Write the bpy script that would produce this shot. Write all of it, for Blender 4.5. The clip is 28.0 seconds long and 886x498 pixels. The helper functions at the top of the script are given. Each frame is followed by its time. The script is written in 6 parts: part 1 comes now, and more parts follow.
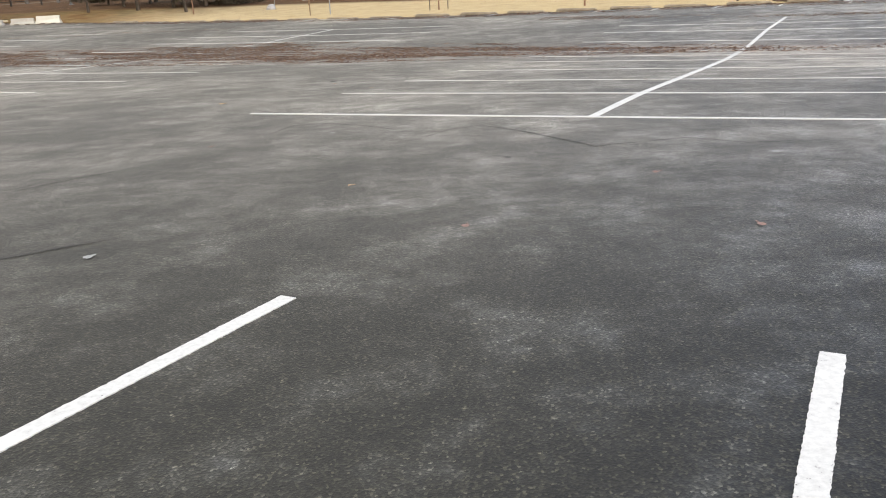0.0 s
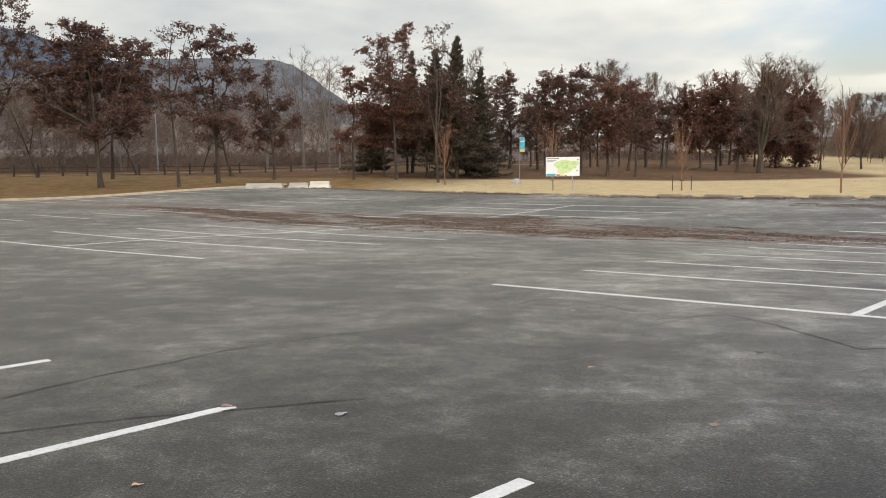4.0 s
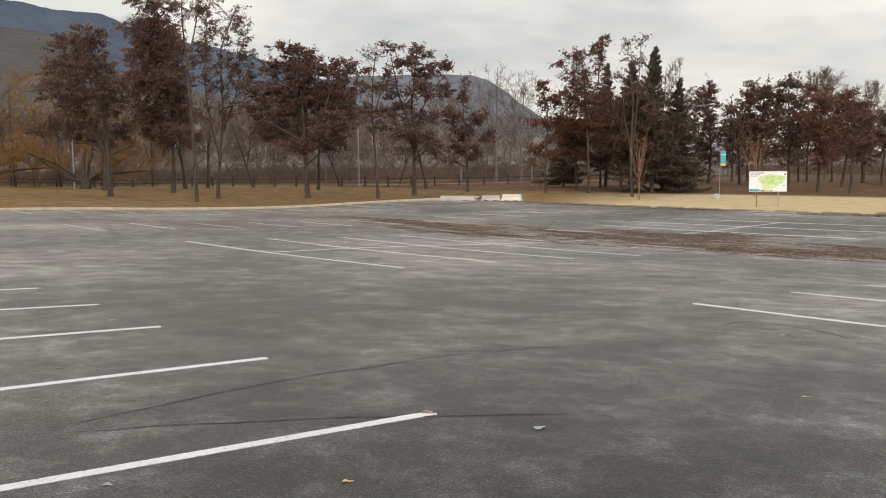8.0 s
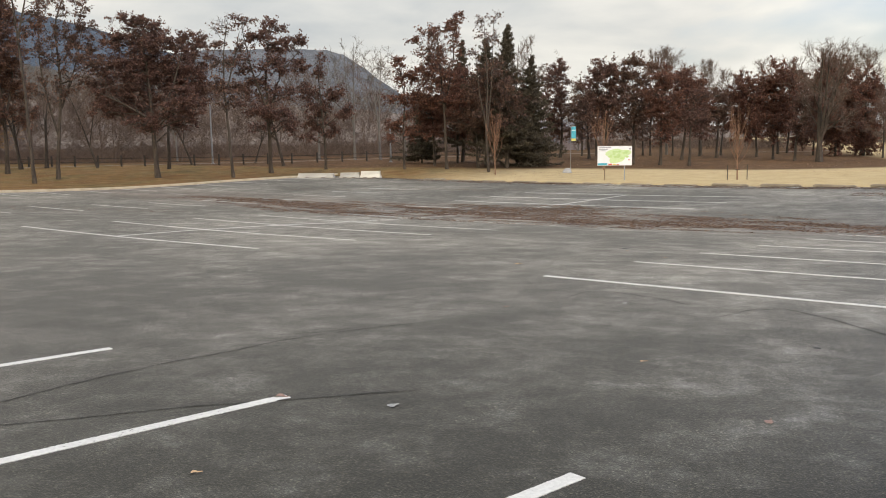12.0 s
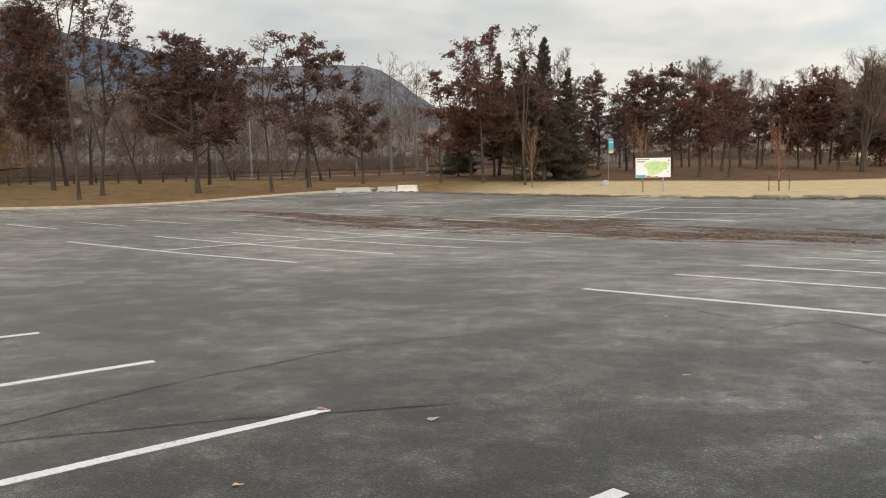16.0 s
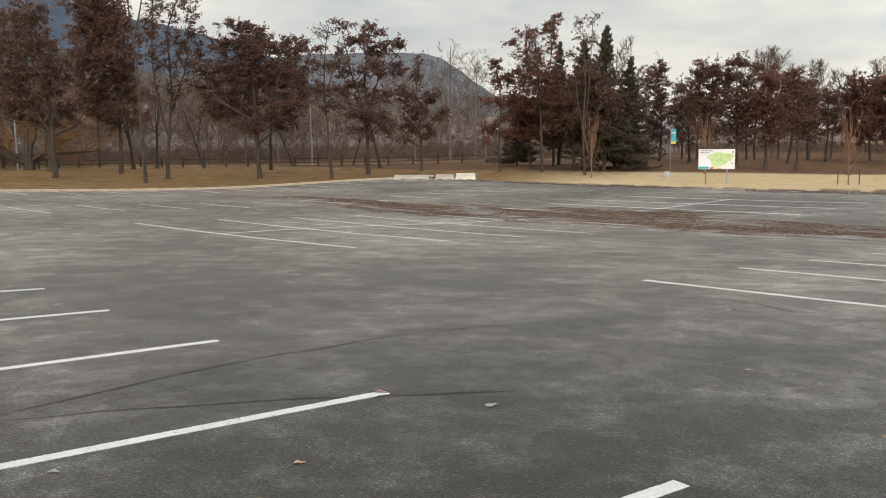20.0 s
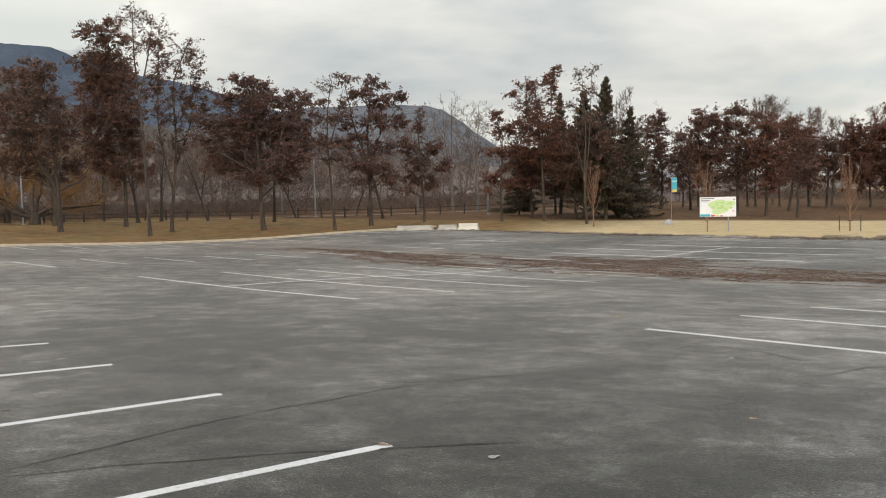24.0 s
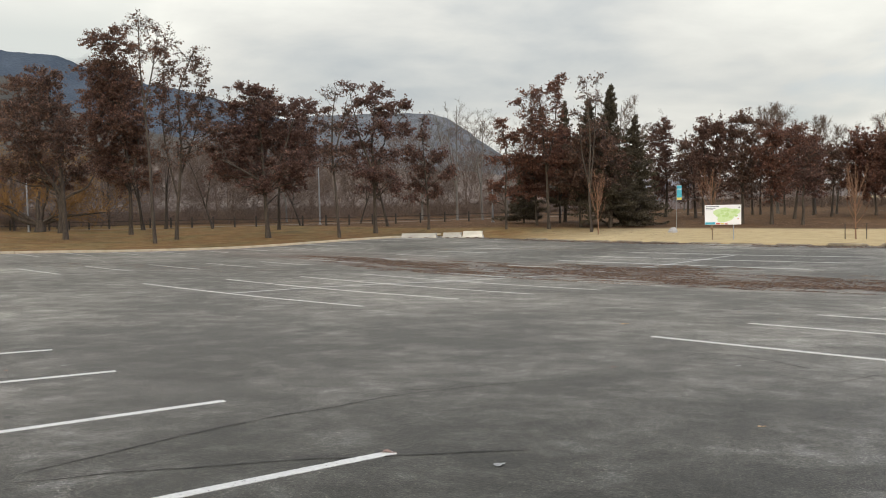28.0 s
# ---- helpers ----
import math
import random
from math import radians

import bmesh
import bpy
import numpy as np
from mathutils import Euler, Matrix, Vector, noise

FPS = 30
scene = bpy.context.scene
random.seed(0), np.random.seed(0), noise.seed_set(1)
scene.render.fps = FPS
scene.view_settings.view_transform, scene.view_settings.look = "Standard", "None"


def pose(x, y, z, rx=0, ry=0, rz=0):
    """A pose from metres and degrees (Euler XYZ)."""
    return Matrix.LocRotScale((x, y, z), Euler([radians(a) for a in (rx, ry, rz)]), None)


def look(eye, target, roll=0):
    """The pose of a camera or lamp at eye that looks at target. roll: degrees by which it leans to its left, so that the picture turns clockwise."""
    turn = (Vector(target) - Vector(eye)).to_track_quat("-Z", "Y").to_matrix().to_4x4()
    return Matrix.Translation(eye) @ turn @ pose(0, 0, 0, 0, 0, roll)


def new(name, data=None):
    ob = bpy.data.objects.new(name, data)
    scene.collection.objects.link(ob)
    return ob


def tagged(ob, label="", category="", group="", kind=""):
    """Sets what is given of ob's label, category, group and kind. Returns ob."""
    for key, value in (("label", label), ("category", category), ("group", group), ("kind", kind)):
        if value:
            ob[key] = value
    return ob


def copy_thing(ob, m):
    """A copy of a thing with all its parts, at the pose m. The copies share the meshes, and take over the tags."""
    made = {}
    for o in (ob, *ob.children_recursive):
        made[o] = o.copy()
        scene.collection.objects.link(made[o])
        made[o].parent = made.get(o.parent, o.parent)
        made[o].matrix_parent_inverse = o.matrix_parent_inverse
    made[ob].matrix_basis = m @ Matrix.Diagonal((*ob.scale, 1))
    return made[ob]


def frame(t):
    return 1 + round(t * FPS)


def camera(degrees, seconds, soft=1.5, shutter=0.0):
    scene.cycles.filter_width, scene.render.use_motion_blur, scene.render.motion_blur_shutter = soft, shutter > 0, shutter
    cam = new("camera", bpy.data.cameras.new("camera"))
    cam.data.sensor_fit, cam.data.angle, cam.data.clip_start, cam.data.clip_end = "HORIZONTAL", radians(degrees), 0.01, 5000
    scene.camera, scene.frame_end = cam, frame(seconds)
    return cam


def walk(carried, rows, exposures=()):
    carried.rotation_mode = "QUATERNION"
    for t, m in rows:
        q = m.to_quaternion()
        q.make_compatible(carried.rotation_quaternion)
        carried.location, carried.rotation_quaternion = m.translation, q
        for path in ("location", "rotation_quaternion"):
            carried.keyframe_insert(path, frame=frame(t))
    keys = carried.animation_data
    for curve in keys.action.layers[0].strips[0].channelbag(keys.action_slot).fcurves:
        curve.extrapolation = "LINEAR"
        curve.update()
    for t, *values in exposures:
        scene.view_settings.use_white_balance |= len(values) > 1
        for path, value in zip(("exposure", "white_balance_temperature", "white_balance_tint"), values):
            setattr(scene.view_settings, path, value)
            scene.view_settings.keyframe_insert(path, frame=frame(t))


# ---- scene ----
# exposure of the hand-held camera: seconds, stops, kelvin, tint
EXPO = [(0, 0.46, 6840, 7.7), (0.6, 0.66, 6790, 7.2), (1.0, 0.74, 6780, 6.9), (1.5, 0.32, 6740, 7.7), (2.0, 0.02, 6800, 7.7), (3.0, 0.10, 6810, 7.2), (4.5, 0.17, 6930, 6.7),
        (8.0, 0.14, 6990, 8.3), (11.0, 0.21, 6960, 7.2), (13.5, 0.11, 6970, 7.7), (19.0, 0.11, 6970, 6.6), (26.0, 0.03, 6810, 5.6), (28.0, 0.03, 6810, 5.6)]
# ---- camera and its walk ----
cam = camera(55.52, 28.0, 1.0)
PATH = [
    (0, pose(0.119, 0.041, 1.513, 71.36, 2.26, -3.37)),
    (0.5, pose(0.119, 0.021, 1.548, 74.59, 2.88, -2.73)),
    (1, pose(0.104, 0.016, 1.580, 77.88, 2.55, -0.24)),
    (1.5, pose(0.101, 0.006, 1.593, 80.05, 1.97, 0.31)),
    (2, pose(0.088, 0.008, 1.603, 81.68, 0.97, 0.72)),
    (2.5, pose(0.051, 0.041, 1.598, 82.49, 0.25, 4.49)),
    (3, pose(0.022, 0.031, 1.595, 81.94, 0.61, 9.37)),
    (3.5, pose(0.005, 0.021, 1.602, 82.59, 0.86, 11.83)),
    (4, pose(0.002, 0.008, 1.609, 83.25, 0.72, 12.66)),
    (4.5, pose(0.003, 0.007, 1.610, 83.75, 0.64, 13.28)),
    (6.5, pose(-0.003, -0.013, 1.617, 84.46, 1.19, 15.19)),
    (7, pose(-0.011, -0.006, 1.613, 84.33, 1.60, 16.45)),
    (7.5, pose(-0.009, -0.037, 1.617, 84.26, 1.96, 18.89)),
    (8, pose(-0.083, -0.038, 1.618, 84.29, 0.58, 25.56)),
    (8.5, pose(-0.086, -0.037, 1.620, 82.76, 0.71, 25.99)),
    (9, pose(-0.059, -0.017, 1.621, 81.55, 1.05, 21.44)),
    (9.5, pose(-0.031, -0.004, 1.623, 81.14, 1.05, 18.05)),
    (10, pose(-0.005, 0.001, 1.626, 81.00, 0.85, 15.26)),
    (10.5, pose(-0.001, 0.007, 1.616, 80.93, 0.23, 13.83)),
    (11, pose(-0.000, -0.000, 1.620, 81.00, 0.13, 13.97)),
    (11.5, pose(-0.003, 0.000, 1.619, 81.57, 0.48, 14.86)),
    (12, pose(-0.004, -0.013, 1.641, 82.57, 0.97, 16.05)),
    (12.5, pose(-0.014, -0.017, 1.637, 82.92, 1.05, 16.84)),
    (13, pose(-0.012, -0.017, 1.638, 82.88, 1.14, 16.96)),
    (13.5, pose(-0.018, 0.001, 1.633, 83.04, 1.34, 17.23)),
    (15.5, pose(-0.018, -0.008, 1.637, 83.35, 1.50, 17.89)),
    (16, pose(-0.025, -0.002, 1.634, 83.54, 1.51, 18.51)),
    (16.5, pose(-0.035, -0.003, 1.638, 84.25, 1.60, 19.18)),
    (17, pose(-0.020, -0.032, 1.651, 84.63, 1.75, 19.44)),
    (17.5, pose(-0.029, -0.018, 1.641, 84.86, 1.90, 19.55)),
    (18, pose(-0.024, -0.024, 1.644, 84.68, 2.17, 19.83)),
    (18.5, pose(-0.029, -0.008, 1.637, 84.18, 2.28, 20.46)),
    (19, pose(-0.038, -0.024, 1.637, 83.62, 1.83, 21.61)),
    (19.5, pose(-0.051, -0.033, 1.631, 83.13, 1.08, 22.20)),
    (20, pose(-0.052, -0.031, 1.622, 82.84, 0.80, 22.46)),
    (20.5, pose(-0.051, -0.023, 1.616, 82.76, 0.59, 22.51)),
    (21, pose(-0.043, -0.039, 1.619, 83.61, 0.26, 21.40)),
    (21.5, pose(-0.044, -0.003, 1.611, 84.81, 0.24, 20.08)),
    (23.5, pose(-0.012, -0.063, 1.640, 86.14, 1.44, 21.97)),
    (24, pose(-0.015, -0.080, 1.641, 86.24, 1.39, 22.63)),
    (24.5, pose(-0.057, -0.006, 1.611, 86.47, 1.49, 23.15)),
    (25, pose(-0.037, -0.058, 1.631, 86.38, 1.48, 23.83)),
    (25.5, pose(-0.038, -0.066, 1.636, 86.50, 1.43, 24.27)),
    (26, pose(-0.022, -0.080, 1.638, 86.68, 1.11, 24.38)),
    (26.5, pose(-0.013, -0.084, 1.641, 86.62, 0.76, 24.12)),
    (27, pose(-0.037, -0.070, 1.628, 86.51, 0.77, 23.38)),
    (27.5, pose(-0.050, -0.041, 1.620, 86.61, 1.09, 22.97)),
    (28, pose(-0.037, -0.043, 1.621, 86.79, 1.34, 22.93)),
]
walk(cam, PATH, exposures=EXPO)

# ---- sky and light: a winter overcast with thin bright breaks ----
SUN_EL, SUN_AZ = radians(24), radians(150)
world = bpy.data.worlds.new("overcast_sky")
scene.world = world
world.use_nodes = True
wn, wl = world.node_tree.nodes, world.node_tree.links
wn.clear()


def wnode(kind, **sets):
    n = wn.new(kind)
    for k, v in sets.items():
        n.inputs[k.replace("_", " ")].default_value = v
    return n


w_out = wn.new("ShaderNodeOutputWorld")
w_bg = wnode("ShaderNodeBackground", Strength=1.0)
w_sky = wn.new("ShaderNodeTexSky")
w_sky.sky_type, w_sky.sun_disc = "NISHITA", False
w_sky.sun_elevation, w_sky.sun_rotation = SUN_EL, SUN_AZ
w_sky.air_density, w_sky.dust_density = 1.4, 2.0
w_co = wn.new("ShaderNodeTexCoord")
w_map = wn.new("ShaderNodeMapping")
w_map.inputs["Scale"].default_value = (1.0, 1.0, 3.2)
w_map.inputs["Rotation"].default_value = (0.12, 0.10, 0.9)
w_big = wnode("ShaderNodeTexNoise", Scale=1.5, Detail=4.0, Roughness=0.55, Distortion=0.4)
w_fine = wnode("ShaderNodeTexNoise", Scale=5.0, Detail=7.0, Roughness=0.6, Distortion=0.2)
w_sum = wn.new("ShaderNodeMix")
w_sum.inputs["Factor"].default_value = 0.2
w_ramp = wn.new("ShaderNodeValToRGB")
w_ramp.color_ramp.elements[0].position = 0.38
w_ramp.color_ramp.elements[0].color = (0.46, 0.49, 0.53, 1)
w_ramp.color_ramp.elements[1].position = 0.58
w_ramp.color_ramp.elements[1].color = (0.85, 0.845, 0.825, 1)
w_mid = w_ramp.color_ramp.elements.new(0.48)
w_mid.color = (0.67, 0.67, 0.67, 1)
w_mul = wn.new("ShaderNodeVectorMath")
w_mul.operation = "MULTIPLY"
w_mul.inputs[1].default_value = (0.112, 0.116, 0.160)
w_thin = wn.new("ShaderNodeMapRange")
w_thin.inputs["From Min"].default_value, w_thin.inputs["From Max"].default_value = 0.30, 0.46
w_thin.inputs["To Min"].default_value, w_thin.inputs["To Max"].default_value = 0.10, 0.97
w_mix = wn.new("ShaderNodeMix")
w_mix.data_type = "RGBA"
wl.new(w_co.outputs["Generated"], w_map.inputs["Vector"])
wl.new(w_map.outputs["Vector"], w_big.inputs["Vector"])
wl.new(w_map.outputs["Vector"], w_fine.inputs["Vector"])
wl.new(w_big.outputs["Fac"], w_sum.inputs["A"])
wl.new(w_fine.outputs["Fac"], w_sum.inputs["B"])
wl.new(w_sum.outputs["Result"], w_ramp.inputs["Fac"])
# the cover thins towards the east
w_dir = wn.new("ShaderNodeSeparateXYZ")
w_east = wn.new("ShaderNodeMath")
w_east.operation = "MULTIPLY_ADD"
w_east.inputs[1].default_value = -0.70
wl.new(w_co.outputs["Generated"], w_dir.inputs["Vector"])
wl.new(w_dir.outputs["X"], w_east.inputs[0])
wl.new(w_sum.outputs["Result"], w_east.inputs[2])
wl.new(w_east.outputs["Value"], w_thin.inputs["Value"])
wl.new(w_sky.outputs["Color"], w_mul.inputs[0])
wl.new(w_thin.outputs["Result"], w_mix.inputs["Factor"])
wl.new(w_mul.outputs["Vector"], w_mix.inputs["A"])
wl.new(w_ramp.outputs["Color"], w_mix.inputs["B"])
# an overcast sky brightens towards the zenith
w_sep = wn.new("ShaderNodeSeparateXYZ")
w_sq = wn.new("ShaderNodeMath")
w_sq.operation, w_sq.use_clamp = "MULTIPLY", True
w_gain = wn.new("ShaderNodeMath")
w_gain.operation = "MULTIPLY_ADD"
w_gain.inputs[1].default_value, w_gain.inputs[2].default_value = 2.0, 1.06
wl.new(w_co.outputs["Generated"], w_sep.inputs["Vector"])
wl.new(w_sep.outputs["Z"], w_sq.inputs[0])
wl.new(w_sep.outputs["Z"], w_sq.inputs[1])
wl.new(w_sq.outputs["Value"], w_gain.inputs[0])
wl.new(w_gain.outputs["Value"], w_bg.inputs["Strength"])
# a white bank low in the east, crisp on top
w_rise = wn.new("ShaderNodeMath")
w_rise.operation = "MULTIPLY_ADD"
w_rise.inputs[1].default_value = -0.05
wl.new(w_big.outputs["Fac"], w_rise.inputs[0])
wl.new(w_dir.outputs["Z"], w_rise.inputs[2])
w_bank = wn.new("ShaderNodeValToRGB")
for k, (p, c) in enumerate(((0.0, 0.0), (0.020, 0.05), (0.036, 0.85), (0.046, 0.95), (0.052, 0.1), (0.07, 0.0))):
    e = w_bank.color_ramp.elements[k] if k < 2 else w_bank.color_ramp.elements.new(p)
    e.position, e.color = p, (c, c, c, 1)
wl.new(w_rise.outputs["Value"], w_bank.inputs["Fac"])
w_where = wn.new("ShaderNodeMapRange")
w_where.inputs["From Min"].default_value, w_where.inputs["From Max"].default_value = 0.13, 0.26
wl.new(w_dir.outputs["X"], w_where.inputs["Value"])
w_both = wn.new("ShaderNodeMath")
w_both.operation = "MULTIPLY"
wl.new(w_bank.outputs["Color"], w_both.inputs[0])
wl.new(w_where.outputs["Result"], w_both.inputs[1])
w_white = wn.new("ShaderNodeMix")
w_white.data_type = "RGBA"
[s for s in w_white.inputs if s.name == "B" and s.type == "RGBA"][0].default_value = (0.80, 0.79, 0.75, 1)
wl.new(w_both.outputs["Value"], w_white.inputs["Factor"])
# blue-grey shade below that bank
w_low = wn.new("ShaderNodeMapRange")
w_low.inputs["From Min"].default_value, w_low.inputs["From Max"].default_value = 0.034, 0.012
wl.new(w_rise.outputs["Value"], w_low.inputs["Value"])
w_shade = wn.new("ShaderNodeMath")
w_shade.operation = "MULTIPLY"
wl.new(w_low.outputs["Result"], w_shade.inputs[0])
wl.new(w_where.outputs["Result"], w_shade.inputs[1])
w_grey = wn.new("ShaderNodeMix")
w_grey.data_type = "RGBA"
[s for s in w_grey.inputs if s.name == "B" and s.type == "RGBA"][0].default_value = (0.43, 0.49, 0.56, 1)
wl.new(w_shade.outputs["Value"], w_grey.inputs["Factor"])
wl.new(w_mix.outputs["Result"], [s for s in w_grey.inputs if s.name == "A" and s.type == "RGBA"][0])
wl.new([s for s in w_grey.outputs if s.type == "RGBA"][0], [s for s in w_white.inputs if s.name == "A" and s.type == "RGBA"][0])
wl.new([s for s in w_white.outputs if s.type == "RGBA"][0], w_bg.inputs["Color"])
wl.new(w_bg.outputs["Background"], w_out.inputs["Surface"])

sun = new("sun", bpy.data.lights.new("sun", "SUN"))
sun.data.energy, sun.data.angle, sun.data.color = 0.7, radians(25), (1.0, 0.95, 0.88)
sun.matrix_world = look((math.sin(SUN_AZ) * math.cos(SUN_EL) * 50, math.cos(SUN_AZ) * math.cos(SUN_EL) * 50, math.sin(SUN_EL) * 50), (0, 0, 0))

# ---- materials ----
def material(name, rough=0.8, metal=0.0, spec=0.4):
    m = bpy.data.materials.new(name)
    m.use_nodes = True
    b = m.node_tree.nodes["Principled BSDF"]
    b.inputs["Roughness"].default_value, b.inputs["Metallic"].default_value = rough, metal
    b.inputs["Specular IOR Level"].default_value = spec
    return m, m.node_tree.nodes, m.node_tree.links, b


def tex_noise(n, l, src, scale, detail=4.0, rough=0.55, stretch=None):
    if stretch:
        mp = n.new("ShaderNodeMapping")
        mp.inputs["Scale"].default_value = stretch
        l.new(src, mp.inputs["Vector"])
        src = mp.outputs["Vector"]
    t = n.new("ShaderNodeTexNoise")
    t.inputs["Scale"].default_value, t.inputs["Detail"].default_value, t.inputs["Roughness"].default_value = scale, detail, rough
    l.new(src, t.inputs["Vector"])
    return t.outputs["Fac"]


def ramp(n, l, fac, *stops):
    r = n.new("ShaderNodeValToRGB")
    els = r.color_ramp.elements
    while len(els) < len(stops):
        els.new(0.5)
    for e, (p, c) in zip(els, stops):
        e.position, e.color = p, (*c, 1) if len(c) == 3 else (c[0], c[0], c[0], 1)
    l.new(fac, r.inputs["Fac"])
    return r.outputs["Color"]


def blend(n, l, fac, a, b, mode="MIX"):
    m = n.new("ShaderNodeMix")
    m.data_type, m.blend_type = "RGBA", mode
    for key, v in (("Factor", fac), ("A", a), ("B", b)):
        sock = m.inputs[key] if key == "Factor" else [s for s in m.inputs if s.name == key and s.type == "RGBA"][0]
        if isinstance(v, (int, float)):
            sock.default_value = v
        elif isinstance(v, tuple):
            sock.default_value = (*v, 1)
        else:
            l.new(v, sock)
    return [s for s in m.outputs if s.type == "RGBA"][0]


def relief(n, l, b, height, strength=0.4, distance=0.01):
    k = n.new("ShaderNodeBump")
    k.inputs["Strength"].default_value, k.inputs["Distance"].default_value = strength, distance
    l.new(height, k.inputs["Height"])
    l.new(k.outputs["Normal"], b.inputs["Normal"])


def place(n):
    return n.new("ShaderNodeTexCoord").outputs["Object"]


def make_asphalt():
    m, n, l, b = material("worn_asphalt", 0.6, 0, 0.34)
    co = place(n)
    grit = n.new("ShaderNodeTexVoronoi")
    grit.inputs["Scale"].default_value = 95
    l.new(co, grit.inputs["Vector"])
    chip = n.new("ShaderNodeTexVoronoi")
    chip.inputs["Scale"].default_value = 46
    l.new(co, chip.inputs["Vector"])
    stones = ramp(n, l, grit.outputs["Color"], (0.0, (0.15,)), (0.55, (0.80,)), (0.80, (2.0,)), (0.94, (5.4,)))
    chips = ramp(n, l, chip.outputs["Color"], (0.0, (0.55,)), (0.8, (1.0,)), (0.92, (1.4,)), (0.98, (3.4,)))
    fine = tex_noise(n, l, co, 120, 3, 0.7)
    broad = tex_noise(n, l, co, 0.14, 4, 0.55)
    patch = tex_noise(n, l, co, 1.25, 6, 0.6, (1.0, 1.2, 1.0))
    patch2 = tex_noise(n, l, co, 4.2, 6, 0.66)
    mixp = blend(n, l, 0.36, blend(n, l, 0.34, patch, broad), patch2)
    # the lot's brightness falls off to one side; that is put into the colour
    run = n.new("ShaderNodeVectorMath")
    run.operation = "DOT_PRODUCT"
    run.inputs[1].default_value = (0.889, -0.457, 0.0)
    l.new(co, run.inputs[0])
    # dry holds the offset: darker at negative u, paler at positive u
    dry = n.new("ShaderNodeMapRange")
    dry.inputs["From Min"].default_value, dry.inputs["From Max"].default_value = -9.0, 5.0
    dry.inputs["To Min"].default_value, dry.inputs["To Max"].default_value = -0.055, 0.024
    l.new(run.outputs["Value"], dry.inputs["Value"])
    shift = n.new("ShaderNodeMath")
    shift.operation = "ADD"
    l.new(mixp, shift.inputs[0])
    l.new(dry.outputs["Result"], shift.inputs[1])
    wet = tex_noise(n, l, co, 0.23, 5, 0.6, (0.8, 1.5, 1.0))
    sunk = n.new("ShaderNodeMath")
    sunk.operation = "MULTIPLY_ADD"
    sunk.inputs[1].default_value = -0.085
    l.new(ramp(n, l, wet, (0.54, (0.0,)), (0.62, (1.0,))), sunk.inputs[0])
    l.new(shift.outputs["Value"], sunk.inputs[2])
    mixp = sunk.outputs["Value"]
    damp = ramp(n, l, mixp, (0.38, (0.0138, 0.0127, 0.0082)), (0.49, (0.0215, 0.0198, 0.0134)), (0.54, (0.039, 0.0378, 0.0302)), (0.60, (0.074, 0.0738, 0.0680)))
    col = blend(n, l, 0.8, damp, stones, "MULTIPLY")
    col = blend(n, l, 0.8, col, chips, "MULTIPLY")
    col = blend(n, l, 0.6, col, ramp(n, l, fine, (0.3, (0.5,)), (0.7, (1.5,))), "MULTIPLY")
    # brown stain of rotting leaves along the drainage dip
    dip = n.new("ShaderNodeVectorMath")
    dip.operation = "DOT_PRODUCT"
    dip.inputs[1].default_value = (0.457, 0.889, 0.0)
    l.new(co, dip.inputs[0])
    far = n.new("ShaderNodeMath")
    far.operation = "SUBTRACT"
    l.new(dip.outputs["Value"], far.inputs[0])
    far.inputs[1].default_value = 24.6
    off = n.new("ShaderNodeMath")
    off.operation = "ABSOLUTE"
    l.new(far.outputs["Value"], off.inputs[0])
    near = n.new("ShaderNodeMapRange")
    near.inputs["From Min"].default_value, near.inputs["From Max"].default_value = 5.0, 1.5
    l.new(off.outputs["Value"], near.inputs["Value"])
    streaks = n.new("ShaderNodeMapping")
    streaks.inputs["Rotation"].default_value = (0, 0, radians(27.2))
    l.new(co, streaks.inputs["Vector"])
    rot = tex_noise(n, l, streaks.outputs["Vector"], 0.5, 5, 0.6, (0.3, 2.2, 1.0))
    mask = blend(n, l, 1.0, near.outputs["Result"], ramp(n, l, rot, (0.36, (0.0,)), (0.58, (0.9,))), "MULTIPLY")
    col = blend(n, l, mask, col, (0.076, 0.050, 0.036))
    l.new(col, b.inputs["Base Color"])
    # a dry dusty film that pales the surface at a slant
    soft = n.new("ShaderNodeMath")
    soft.operation = "ADD"
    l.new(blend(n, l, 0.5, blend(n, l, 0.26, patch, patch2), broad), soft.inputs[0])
    # the same fall-off weakens the film on that side
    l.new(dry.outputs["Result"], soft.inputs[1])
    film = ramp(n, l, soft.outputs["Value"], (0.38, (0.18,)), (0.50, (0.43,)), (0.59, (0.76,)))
    film = blend(n, l, 0.75, film, ramp(n, l, grit.outputs["Color"], (0.0, (0.35,)), (0.5, (0.9,)), (0.95, (1.9,))), "MULTIPLY")
    l.new(film, b.inputs["Sheen Weight"])
    b.inputs["Sheen Roughness"].default_value = 0.24
    b.inputs["Sheen Tint"].default_value = (1.0, 0.975, 0.905, 1)
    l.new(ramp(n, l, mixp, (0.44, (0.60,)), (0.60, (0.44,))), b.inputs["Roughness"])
    relief(n, l, b, blend(n, l, 0.5, grit.outputs["Distance"], fine), 0.45, 0.005)
    return m


def make_paint():
    m, n, l, b = material("white_road_paint", 0.65)
    co = place(n)
    wear = tex_noise(n, l, co, 34, 5, 0.68)
    big = tex_noise(n, l, co, 3.0, 4, 0.6)
    mixp = blend(n, l, 0.30, wear, big)
    l.new(ramp(n, l, mixp, (0.362, (0.06, 0.057, 0.05)), (0.38, (0.50, 0.49, 0.455)), (0.6, (0.63, 0.62, 0.575))), b.inputs["Base Color"])
    relief(n, l, b, wear, 0.3, 0.002)
    return m


